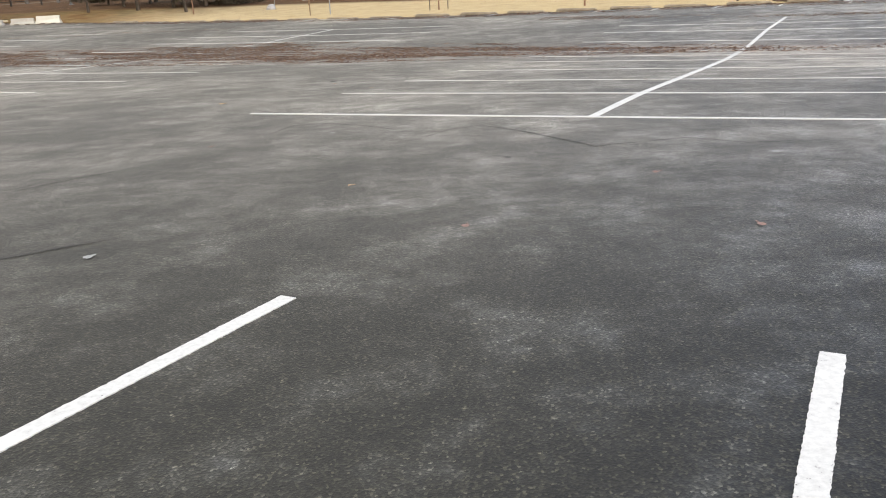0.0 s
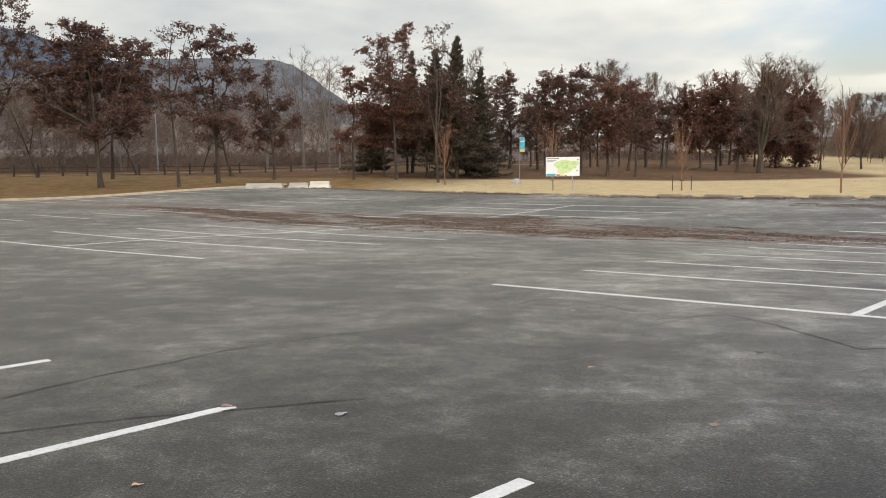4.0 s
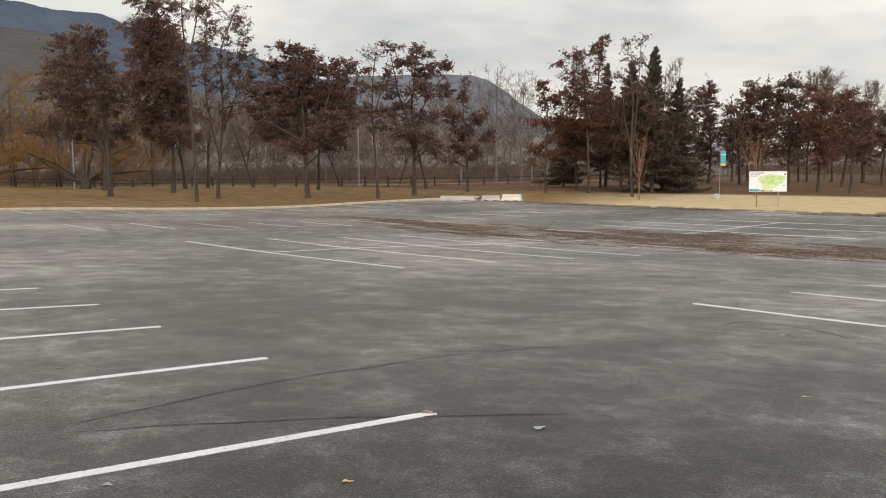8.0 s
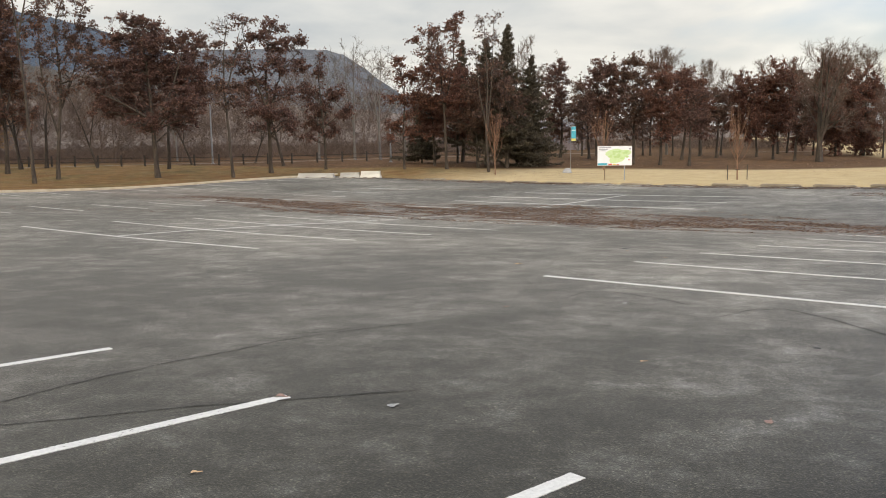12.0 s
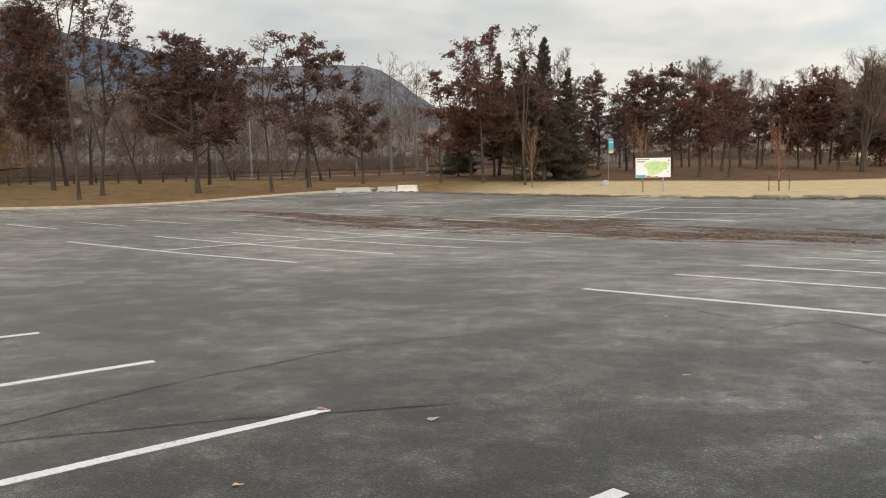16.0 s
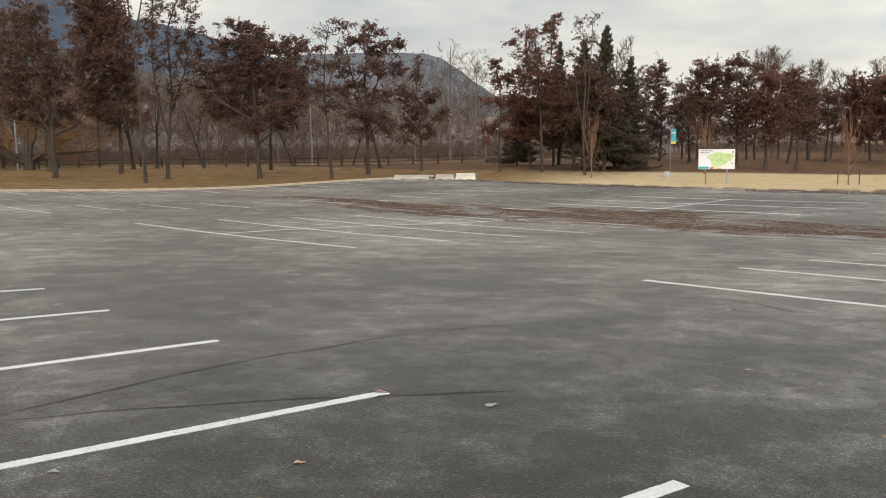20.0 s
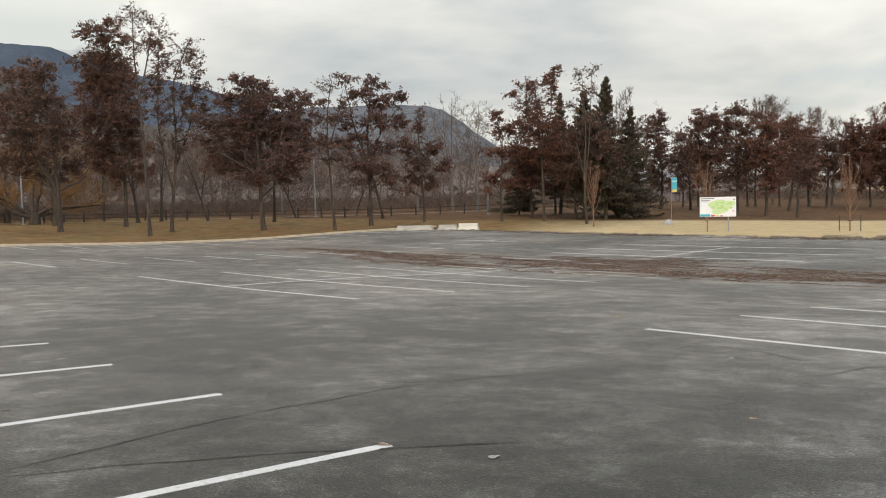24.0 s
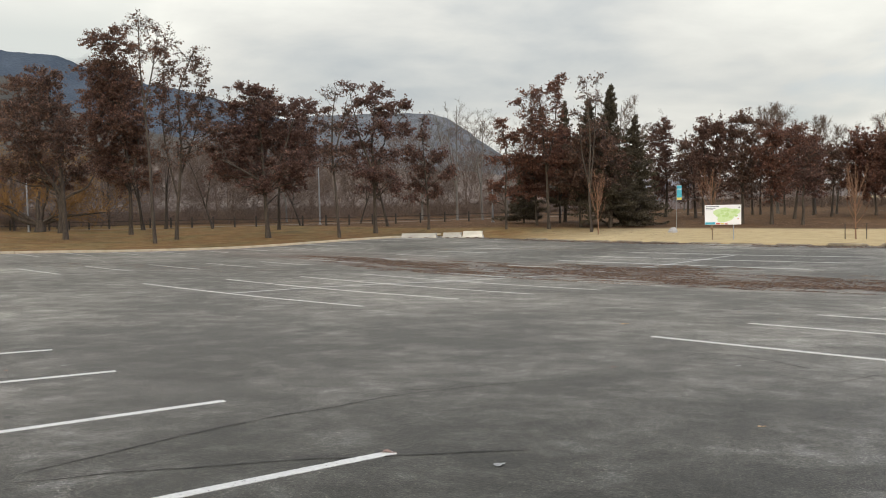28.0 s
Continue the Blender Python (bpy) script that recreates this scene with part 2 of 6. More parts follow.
def make_faded_paint():
    m, n, l, b = material("faded_road_paint", 0.65)
    co = place(n)
    wear = tex_noise(n, l, co, 14, 6, 0.7)
    big = tex_noise(n, l, co, 1.2, 4, 0.6)
    mixp = blend(n, l, 0.5, wear, big)
    l.new(ramp(n, l, mixp, (0.33, (0.08, 0.078, 0.07)), (0.40, (0.52, 0.51, 0.47)), (0.58, (0.68, 0.67, 0.62))), b.inputs["Base Color"])
    return m


def make_grass():
    m, n, l, b = material("dry_winter_grass", 0.95, 0, 0.15)
    co = place(n)
    big = tex_noise(n, l, co, 0.05, 4, 0.6)
    mid = tex_noise(n, l, co, 0.9, 5, 0.65)
    fine = tex_noise(n, l, co, 22, 4, 0.7)
    tuft = blend(n, l, 0.5, mid, fine)
    straw = ramp(n, l, tuft, (0.3, (0.33, 0.235, 0.115)), (0.5, (0.47, 0.36, 0.19)), (0.7, (0.58, 0.46, 0.26)))
    green = ramp(n, l, tuft, (0.3, (0.070, 0.043, 0.016)), (0.5, (0.175, 0.112, 0.043)), (0.68, (0.33, 0.222, 0.090)))
    moss = tex_noise(n, l, co, 0.33, 5, 0.62, (1.0, 0.6, 1.0))
    green = blend(n, l, ramp(n, l, moss, (0.45, (0.0,)), (0.58, (0.75,))), green, ramp(n, l, tuft, (0.3, (0.080, 0.040, 0.014)), (0.5, (0.190, 0.100, 0.036)), (0.7, (0.33, 0.19, 0.08))))
    green = blend(n, l, ramp(n, l, moss, (0.36, (0.6,)), (0.46, (0.0,))), green, ramp(n, l, tuft, (0.3, (0.050, 0.038, 0.014)), (0.5, (0.115, 0.088, 0.034)), (0.7, (0.22, 0.17, 0.07))))
    brown = ramp(n, l, tuft, (0.3, (0.050, 0.026, 0.012)), (0.5, (0.105, 0.056, 0.026)), (0.7, (0.21, 0.12, 0.06)))
    sep = n.new("ShaderNodeSeparateXYZ")
    l.new(co, sep.inputs["Vector"])

    def step(src, a, c):
        mr = n.new("ShaderNodeMapRange")
        mr.inputs["From Min"].default_value, mr.inputs["From Max"].default_value = a, c
        l.new(src, mr.inputs["Value"])
        return mr.outputs["Result"]
    # open straw field to one side, mossier lawn under the rows, leaf-strewn ground below the clumps
    side = blend(n, l, 0.3, step(sep.outputs["X"], -26.0, -6.0), big)
    col = blend(n, l, ramp(n, l, side, (0.3, (0.0,)), (0.62, (1.0,))), green, straw)
    deep = n.new("ShaderNodeVectorMath")
    deep.operation = "DOT_PRODUCT"
    deep.inputs[1].default_value = (0.16, 0.987, 0.0)
    l.new(co, deep.inputs[0])
    strewn = blend(n, l, 1.0, step(deep.outputs["Value"], 63.0, 70.0), step(sep.outputs["X"], 22.0, 15.0), "MULTIPLY")
    strewn = blend(n, l, 0.36, strewn, blend(n, l, 0.5, mid, big))
    col = blend(n, l, ramp(n, l, strewn, (0.37, (0.0,)), (0.60, (0.97,))), col, brown)
    l.new(col, b.inputs["Base Color"])
    relief(n, l, b, fine, 0.8, 0.05)
    return m


def make_simple(name, c0, c1, rough=0.8, scale=3.0, fscale=40.0, bump=0.3, dist=0.01, metal=0.0, stretch=None):
    m, n, l, b = material(name, rough, metal)
    co = place(n)
    a = tex_noise(n, l, co, scale, 5, 0.6, stretch)
    f = tex_noise(n, l, co, fscale, 4, 0.65, stretch)
    l.new(ramp(n, l, blend(n, l, 0.45, a, f), (0.34, c0), (0.64, c1)), b.inputs["Base Color"])
    relief(n, l, b, f, bump, dist)
    return m


def make_leaf(name, dark, mid, light):
    m, n, l, b = material(name, 0.75, 0, 0.3)
    geo = n.new("ShaderNodeNewGeometry")
    col = ramp(n, l, geo.outputs["Random Per Island"], (0.0, dark), (0.55, mid), (1.0, light))
    l.new(col, b.inputs["Base Color"])
    # dry leaves let some light through
    thin = n.new("ShaderNodeBsdfTranslucent")
    l.new(col, thin.inputs["Color"])
    mix = n.new("ShaderNodeMixShader")
    mix.inputs["Fac"].default_value = 0.45
    l.new(b.outputs["BSDF"], mix.inputs[1])
    l.new(thin.outputs["BSDF"], mix.inputs[2])
    l.new(mix.outputs["Shader"], n["Material Output"].inputs["Surface"])
    return m


ASPHALT, PAINT, FADED, GRASS = make_asphalt(), make_paint(), make_faded_paint(), make_grass()
KERB = make_simple("weathered_kerb_concrete", (0.34, 0.27, 0.16), (0.60, 0.52, 0.37), 0.85, 1.5, 30)
STOP = make_simple("grimy_dark_concrete", (0.19, 0.155, 0.11), (0.40, 0.335, 0.24), 0.9, 2.5, 35)
BLOCK = make_simple("pale_barrier_concrete", (0.30, 0.28, 0.225), (0.47, 0.445, 0.37), 0.8, 2.0, 30)
CREAM = make_simple("cream_painted_concrete", (0.50, 0.475, 0.37), (0.66, 0.63, 0.51), 0.7, 2.0, 30)
BARK = make_simple("grey_brown_bark", (0.026, 0.020, 0.014), (0.105, 0.083, 0.060), 0.95, 3.5, 16, 1.0, 0.05, 0, (1.150, 1.150, 0.287))
TWIG = make_simple("dark_twig_bark", (0.058, 0.043, 0.035), (0.111, 0.086, 0.072), 0.95, 1.0, 8)
PALE = make_simple("pale_grey_bark", (0.10, 0.088, 0.072), (0.205, 0.185, 0.155), 0.95, 2.0, 14, 0.7, 0.02, 0, (1, 1, 0.4))
BROWN_TWIG = make_simple("brown_bare_twigs", (0.104, 0.072, 0.052), (0.178, 0.130, 0.096), 0.95, 1.0, 8)
WILLOW = make_simple("orange_willow_twigs", (0.16, 0.085, 0.025), (0.30, 0.165, 0.05), 0.9, 1.0, 8)
RUSSET_DARK = make_simple("dull_russet_twigs", (0.095, 0.062, 0.047), (0.170, 0.115, 0.088), 0.95, 1.0, 8)
RUSSET = make_simple("russet_young_bark", (0.16, 0.085, 0.048), (0.27, 0.155, 0.095), 0.9, 2.0, 20)
LEAF_A = make_leaf("dry_maroon_leaves", (0.082, 0.045, 0.036), (0.152, 0.084, 0.063), (0.245, 0.146, 0.106))
LEAF_B = make_leaf("dry_brown_leaves", (0.082, 0.047, 0.034), (0.156, 0.091, 0.064), (0.262, 0.162, 0.11))
LEAF_C = make_leaf("dry_rust_leaves", (0.096, 0.046, 0.033), (0.174, 0.084, 0.057), (0.27, 0.136, 0.088))
LEAF_D = make_leaf("dry_russet_leaves", (0.092, 0.05, 0.036), (0.168, 0.092, 0.063), (0.275, 0.156, 0.102))
LITTER = make_leaf("fallen_wet_leaves", (0.070, 0.036, 0.022), (0.175, 0.100, 0.064), (0.40, 0.27, 0.18))
NEEDLE = make_leaf("dark_conifer_needles", (0.056, 0.046, 0.030), (0.104, 0.088, 0.057), (0.160, 0.136, 0.090))
TAN_NEEDLE = make_leaf("bronze_conifer_needles", (0.05, 0.03, 0.02), (0.085, 0.052, 0.033), (0.12, 0.075, 0.05))
STEEL = make_simple("galvanised_steel", (0.26, 0.27, 0.27), (0.38, 0.39, 0.39), 0.45, 2, 30, 0.1, 0.002, 0.8)
DARKWOOD = make_simple("weathered_dark_timber", (0.035, 0.028, 0.022), (0.085, 0.07, 0.055), 0.9, 3, 30)
WOOD = make_simple("stake_timber", (0.14, 0.095, 0.055), (0.25, 0.18, 0.11), 0.85, 3, 30)
BOARD = make_simple("white_sign_panel", (0.76, 0.77, 0.75), (0.82, 0.83, 0.81), 0.45, 2, 30, 0.02, 0.001)
MAPGREEN = make_simple("green_map_print", (0.42, 0.62, 0.22), (0.52, 0.70, 0.30), 0.5, 5, 14, 0.02, 0.001)
MAPLIGHT = make_simple("pale_green_map_print", (0.50, 0.68, 0.30), (0.62, 0.76, 0.42), 0.5, 5, 14, 0.02, 0.001)
TEAL = make_simple("teal_banner_cloth", (0.05, 0.33, 0.42), (0.09, 0.45, 0.55), 0.7, 4, 30, 0.1, 0.003)
PALETEAL = make_simple("pale_banner_cloth", (0.48, 0.66, 0.66), (0.66, 0.78, 0.77), 0.7, 4, 30, 0.1, 0.003)
YELLOW = make_simple("yellow_print", (0.62, 0.52, 0.10), (0.72, 0.62, 0.16), 0.6, 4, 30, 0.05, 0.002)
RED = make_simple("red_print", (0.50, 0.09, 0.06), (0.60, 0.14, 0.09), 0.6, 4, 30, 0.05, 0.002)
INK = make_simple("dark_print", (0.16, 0.17, 0.18), (0.26, 0.27, 0.28), 0.6, 4, 30, 0.05, 0.002)
ROCK = make_simple("grey_boulder_stone", (0.26, 0.25, 0.23), (0.45, 0.44, 0.41), 0.9, 3, 20, 0.7, 0.03)
SNOW = make_simple("dirty_old_snow", (0.22, 0.22, 0.22), (0.66, 0.67, 0.68), 0.7, 3, 25, 0.5, 0.03)
SOIL = make_simple("dark_wet_soil", (0.05, 0.034, 0.024), (0.13, 0.088, 0.06), 0.95, 4, 40, 0.8, 0.03)
CRACK = make_simple("dark_crack_filler", (0.007, 0.006, 0.005), (0.018, 0.016, 0.012), 0.7, 6, 60)
FAR_WOOD = make_simple("hillside_bare_forest", (0.112, 0.086, 0.068), (0.190, 0.150, 0.120), 1.0, 0.012, 0.09, 0.8, 6.0)
# no haze in the air: its blue-grey is mixed into the pine colour
HAZED_PINE = make_simple("hazed_pine_forest", (0.034, 0.050, 0.068), (0.074, 0.096, 0.120), 1.0, 0.008, 0.09, 0.8, 8.0)
FAR_SLOPE = make_simple("hillside_brown_slope", (0.026, 0.024, 0.018), (0.072, 0.062, 0.048), 1.0, 0.008, 0.06, 0.8, 6.0)
HOUSE = make_simple("far_house_render", (0.26, 0.22, 0.21), (0.36, 0.31, 0.295), 0.9, 1, 10)
ROOF = make_simple("far_house_roof", (0.20, 0.20, 0.21), (0.30, 0.30, 0.31), 0.8, 1, 10)
# the dome's distance haze is likewise part of its base colour
HAZE_DOME = make_simple("hazed_dome_forest", (0.068, 0.074, 0.080), (0.165, 0.172, 0.178), 1.0, 0.012, 0.14, 0.9, 8.0)
GRAVEL = make_simple("dull_path_gravel", (0.17, 0.135, 0.105), (0.26, 0.21, 0.165), 0.9, 2, 30)

# ---- plan of the lot: u runs along the stall lines, v across them ----
TURN = radians(-27.2)
UX, UY = math.cos(TURN), math.sin(TURN)
LOT_U, LOT_V = -53.1, 42.9
KNOT_V = [-40, -10, 3.6, 9.8, 12.5, 15.2, 17.9, 20.6, 23.3, 26.0, 28.7, 31.4, 34.1, 37, 43, 60, 400]
DROP_V = [1.30, 1.50, 1.70, 1.83, 1.93, 2.07, 2.21, 2.36, 2.53, 2.66, 2.66, 2.59, 2.53, 2.46, 2.32, 2.2, 2.2]
FALL_V = [0.40, 0.40, 0.46, 0.49, 0.47, 0.45, 0.43, 0.37, 0.28, 0.20, 0.20, 0.22, 0.24, 0.27, 0.40, 0.40, 0.40]
KNOT_U = [-200, -14, 0, 20, 26, 36, 46, 53, 80, 400]
RUN_U = [-14, -14, 0, 20, 23, 25.3, 23, 21, 19, 19]


def soft_curve(t, knots, values):
    t = np.asarray(t, float)
    return sum(np.interp(t + o * 0.8, knots, values) for o in (-2, -1, 0, 1, 2)) / 5


def plan(u, v):
    return u * UX - v * UY, u * UY + v * UX


def grade(x, y):
    """Height of the ground: the lot falls to a shallow swale and rises to its far edge; the lawn swells up beyond."""
    x, y = np.asarray(x, float), np.asarray(y, float)
    u, v = x * UX + y * UY, -x * UY + y * UX
    z = 1.62 - soft_curve(v, KNOT_V, DROP_V) - soft_curve(v, KNOT_V, FALL_V) * soft_curve(-u, KNOT_U, RUN_U) / 20
    e = np.hypot(np.maximum(0, LOT_U - u), np.maximum(0, v - LOT_V))
    return z + (0.15 + 0.75 / (1 + np.exp(np.clip((u + 42) / 5, -40, 40)))) * (1 - np.exp(-e / 28))


def ground_z(x, y):
    return float(grade(x, y))


def mesh_of(name, verts, faces, mat, smooth=False):
    me = bpy.data.meshes.new(name)
    if isinstance(faces, np.ndarray):
        verts, k = np.asarray(verts, np.float32), faces.shape[1]
        me.vertices.add(len(verts))
        me.vertices.foreach_set("co", verts.ravel())
        me.loops.add(faces.size)
        me.loops.foreach_set("vertex_index", faces.astype(np.int32).ravel())
        me.polygons.add(len(faces))
        me.polygons.foreach_set("loop_start", np.arange(0, faces.size, k, dtype=np.int32))
    else:
        me.from_pydata(verts.tolist() if hasattr(verts, "tolist") else verts, [], faces)
    me.materials.append(mat)
    if smooth:
        me.polygons.foreach_set("use_smooth", [True] * len(me.polygons))
    me.update(calc_edges=True)
    return me


def grid_faces(nu, nv):
    i = np.arange(nu * nv).reshape(nu, nv)
    return np.stack([i[:-1, :-1], i[1:, :-1], i[1:, 1:], i[:-1, 1:]], -1).reshape(-1, 4)


def part(name, bm, mat, parent, label=""):
    if isinstance(bm, bmesh.types.BMesh):
        me = bpy.data.meshes.new(name)
        bm.to_mesh(me)
        bm.free()
        me.materials.append(mat)
    else:
        me = bm
    ob = new(name, me)
    ob.parent = parent
    return tagged(ob, label)


def thing(name, x, y, z, label, category, group="", turn=0.0, kind=""):
    ob = new(name)
    ob.matrix_world = pose(x, y, z, 0, 0, turn)
    return tagged(ob, label, category, group, kind)


def block(sx, sy, sz, at=(0, 0, 0), bevel=0.0, taper=1.0, rot=None):
    """A box standing on z = at[2], bevelled, its top scaled by taper in x and y."""
    bm = bmesh.new()
    bmesh.ops.create_cube(bm, size=1)
    for w in bm.verts:
        k = taper if w.co.z > 0 else 1
        w.co = Vector((w.co.x * sx * k, w.co.y * sy * k, (w.co.z + 0.5) * sz))
    if bevel:
        bmesh.ops.bevel(bm, geom=bm.edges[:], offset=bevel, segments=2, affect="EDGES")
    if rot:
        bmesh.ops.rotate(bm, verts=bm.verts[:], cent=(0, 0, 0), matrix=Euler([radians(a) for a in rot]).to_matrix())
    bmesh.ops.translate(bm, verts=bm.verts[:], vec=at)
    return bm


def rod(r0, r1, length, at=(0, 0, 0), sides=10):
    bm = bmesh.new()
    bmesh.ops.create_cone(bm, cap_ends=True, segments=sides, radius1=r0, radius2=r1, depth=length)
    bmesh.ops.translate(bm, verts=bm.verts[:], vec=(at[0], at[1], at[2] + length / 2))
    return bm


# ---- ground sheet out to the horizon ----
rings = np.concatenate([np.linspace(0, 40, 12), np.linspace(43, 150, 72), np.geomspace(158, 4200, 26)])
turns = np.linspace(0, 2 * math.pi, 241)[:-1]
RR, AA = np.meshgrid(rings, turns, indexing="ij")
gx, gy = RR * np.sin(AA), RR * np.cos(AA)
gz = grade(gx, gy)
gu, gv = gx * UX + gy * UY, -gx * UY + gy * UX
gz = gz - np.where((gu > LOT_U - 0.2) & (gv < LOT_V + 0.2) & (gu < 62), 0.35, 0.0)
gz = gz + 0.05 * np.sin(gx * 0.31) * np.cos(gy * 0.23) * (RR > 60)
gi = np.arange(RR.size).reshape(RR.shape)
gj = np.roll(gi, -1, axis=1)
gfaces = np.stack([gi[:-1], gi[1:], gj[1:], gj[:-1]], -1).reshape(-1, 4)
ground = new("ground", mesh_of("ground", np.stack([gx, gy, gz], -1).reshape(-1, 3), gfaces, GRASS, True))
tagged(ground, "dry straw-coloured winter grass around the car park", "grass", kind="structure")

# ---- the asphalt lot ----
nu, nv = 190, 140
LU, LVV = np.meshgrid(np.linspace(LOT_U, 60, nu), np.linspace(-40, LOT_V, nv), indexing="ij")
lx, ly = plan(LU, LVV)
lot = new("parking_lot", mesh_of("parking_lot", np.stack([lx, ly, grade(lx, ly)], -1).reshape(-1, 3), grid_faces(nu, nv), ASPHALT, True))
tagged(lot, "damp dark grey asphalt car park with pale frosty patches", "car park", kind="structure")

# ---- painted stall lines ----
line_rng = np.random.default_rng(5)


def painted_line(points, width=0.10, mat=None, ragged=0.003, gap=0.45):
    """A strip of paint, 4 mm proud, along a path of plan points (u, v)."""
    pts = [np.array(p, float) for p in points]
    samples = []
    for a, b in zip(pts, pts[1:]):
        k = max(2, int(np.hypot(*(b - a)) / gap))
        samples += [a + (b - a) * i / k for i in range(k)]
    samples.append(pts[-1])
    s = np.array(samples)
    d = np.gradient(s, axis=0)
    d /= np.hypot(d[:, 0], d[:, 1])[:, None]
    side = np.stack([-d[:, 1], d[:, 0]], 1)
    rows = []
    for sgn in (1, -1):
        w = width / 2 + line_rng.normal(0, ragged, len(s))
        q = s + side * (sgn * w)[:, None]
        x, y = plan(q[:, 0], q[:, 1])
        rows.append(np.stack([x, y, grade(x, y) + 0.005], 1))
    n = len(s)
    top = np.concatenate(rows)
    low = top - np.array([0, 0, 0.006])
    faces = []
    for i in range(n - 1):
        faces += [(i, i + 1, n + i + 1, n + i), (2 * n + i, 2 * n + i + 1, i + 1, i), (n + i, n + i + 1, 3 * n + i + 1, 3 * n + i)]
    faces += [(0, n, 3 * n, 2 * n), (2 * n - 1, n - 1, 3 * n - 1, 4 * n - 1)]
    ob = new("parking_line", mesh_of("parking_line", np.concatenate([top, low]), faces, mat or PAINT))
    ob.parent = lot
    return ob


# near row, beside the camera
painted_line([(0.23, 3.62), (-0.04, -1.6)], 0.102, None, 0.0017, 0.014)
painted_line([(-2.42, 3.56), (-2.92, -1.6)], 0.102, None, 0.0017, 0.014)
painted_line([(-4.91, 3.51), (-5.38, -1.6)], 0.102, None, 0.0017, 0.014)
painted_line([(-7.58, 3.45), (-8.10, -1.6)], 0.102, None, 0.0017, 0.014)
painted_line([(-10.22, 3.30), (-11.15, -1.6)], 0.102, None, 0.0017, 0.014)
painted_line([(-12.86, 3.29), (-14.2, -1.6)], 0.102, None, 0.0017, 0.014)
painted_line([(-15.8, 3.06), (-17.0, -1.6)], 0.102, None, 0.0017, 0.014)
painted_line([(-18.4, 2.95), (-19.6, -1.6)], 0.102, None, 0.0017, 0.014)
painted_line([(2.93, 3.66), (2.75, -1.6)], 0.102, None, 0.0017, 0.014)
painted_line([(5.6, 3.7), (5.5, -1.6)], 0.102, None, 0.0017, 0.014)
# double row across the aisle, with its spine
R_V = [10.02, 12.61, 15.0, 17.7, 20.5, 22.7, 24.8, 28.3, 31.4, 33.8]
for i, v in enumerate(R_V):
    painted_line([(-7.4, v), (-2.1, v - 0.02), (3.3, v)], 0.10, FADED if i in (5, 6) else None)
painted_line([(-2.41, R_V[0]), (-2.32, R_V[1]), (-2.2, R_V[2]), (-2.08, R_V[3]), (-2.0, R_V[4]), (-2.03, R_V[6]), (-1.96, R_V[7]), (-1.83, R_V[8]), (-1.45, 36.0)], 0.12)
M_L = [9.8, 12.7, 15.6, 18.35, 21.1, 23.6, 26.0, 29.4, 32.0, 34.75]
M_R = [10.17, 12.9, 15.47, 18.1, 20.9, 23.7, 26.9, 29.9, 32.75, 35.6]
for i, (a, b) in enumerate(zip(M_L, M_R)):
    painted_line([(-26.95, a), (-15.05, b)], 0.10, None if i < 4 else FADED)
painted_line([(-21.2, 10.1), (-21.5, 12.9), (-21.65, 15.6), (-21.45, 18.1), (-21.1, 26.7), (-21.05, 29.8), (-21.1, 35.0)], 0.105)
# row beyond the second aisle, worn
for i in range(10):
    painted_line([(-38.9 + 0.1 * i, 8.85 + 2.78 * i), (-34.1, 9.25 + 2.78 * i)], 0.10, FADED)
# stalls along the two kerbs
for i in range(-6, 11):
    painted_line([(-52.9, 12.05 + 2.72 * i), (-48.6, 12.2 + 2.72 * i)], 0.10, FADED)
for i in range(-12, 9):
    painted_line([(-10.4 + 2.79 * i, 41.3), (-10.25 + 2.79 * i, 42.75)], 0.10, FADED)

# ---- kerb along the lawn ----
kerb = tagged(new("kerb"), "long weathered concrete kerb along the lawn", "kerb", kind="structure")
for i in range(42):
    v0 = -40 + i * 2.0
    x, y = plan(LOT_U - 0.25, v0 + 0.99)
    seg = part("kerb_stone", block(0.42, 1.975, 0.33, (0.04, 0, -0.20), 0.025), KERB, kerb)
    dz = ground_z(*plan(LOT_U, v0 + 1.98)) - ground_z(*plan(LOT_U, v0))
    seg.matrix_world = pose(x, y, ground_z(x, y), math.degrees(math.atan2(dz, 1.98)), 0, -27.2)

# ---- trees ----
def tube_bundle(name, groups, mat):
    """One mesh of tapered tubes. groups: (points N x n x 3, radii N x n, sides)."""
    verts, faces, base = [], [], 0
    for pts, rad, sides in groups:
        d = np.gradient(pts, axis=1)
        d /= np.linalg.norm(d, axis=2)[..., None] + 1e-9
        ref = np.where(np.abs(d[..., 2:3]) > 0.9, np.array([1.0, 0, 0]), np.array([0, 0, 1.0]))
        a = np.cross(d, ref)
        a /= np.linalg.norm(a, axis=2)[..., None] + 1e-9
        b = np.cross(d, a)
        ang = np.arange(sides) * 2 * math.pi / sides
        ring = pts[:, :, None] + rad[:, :, None, None] * (np.cos(ang)[:, None] * a[:, :, None] + np.sin(ang)[:, None] * b[:, :, None])
        verts.append(ring.reshape(-1, 3))
        count, n = pts.shape[:2]
        i = base + np.arange(count * n * sides).reshape(count, n, sides)
        j = np.roll(i, -1, axis=2)
        faces.append(np.stack([i[:, :-1], j[:, :-1], j[:, 1:], i[:, 1:]], -1).reshape(-1, 4))
        base += count * n * sides
    return mesh_of(name, np.concatenate(verts), np.concatenate(faces), mat, True)


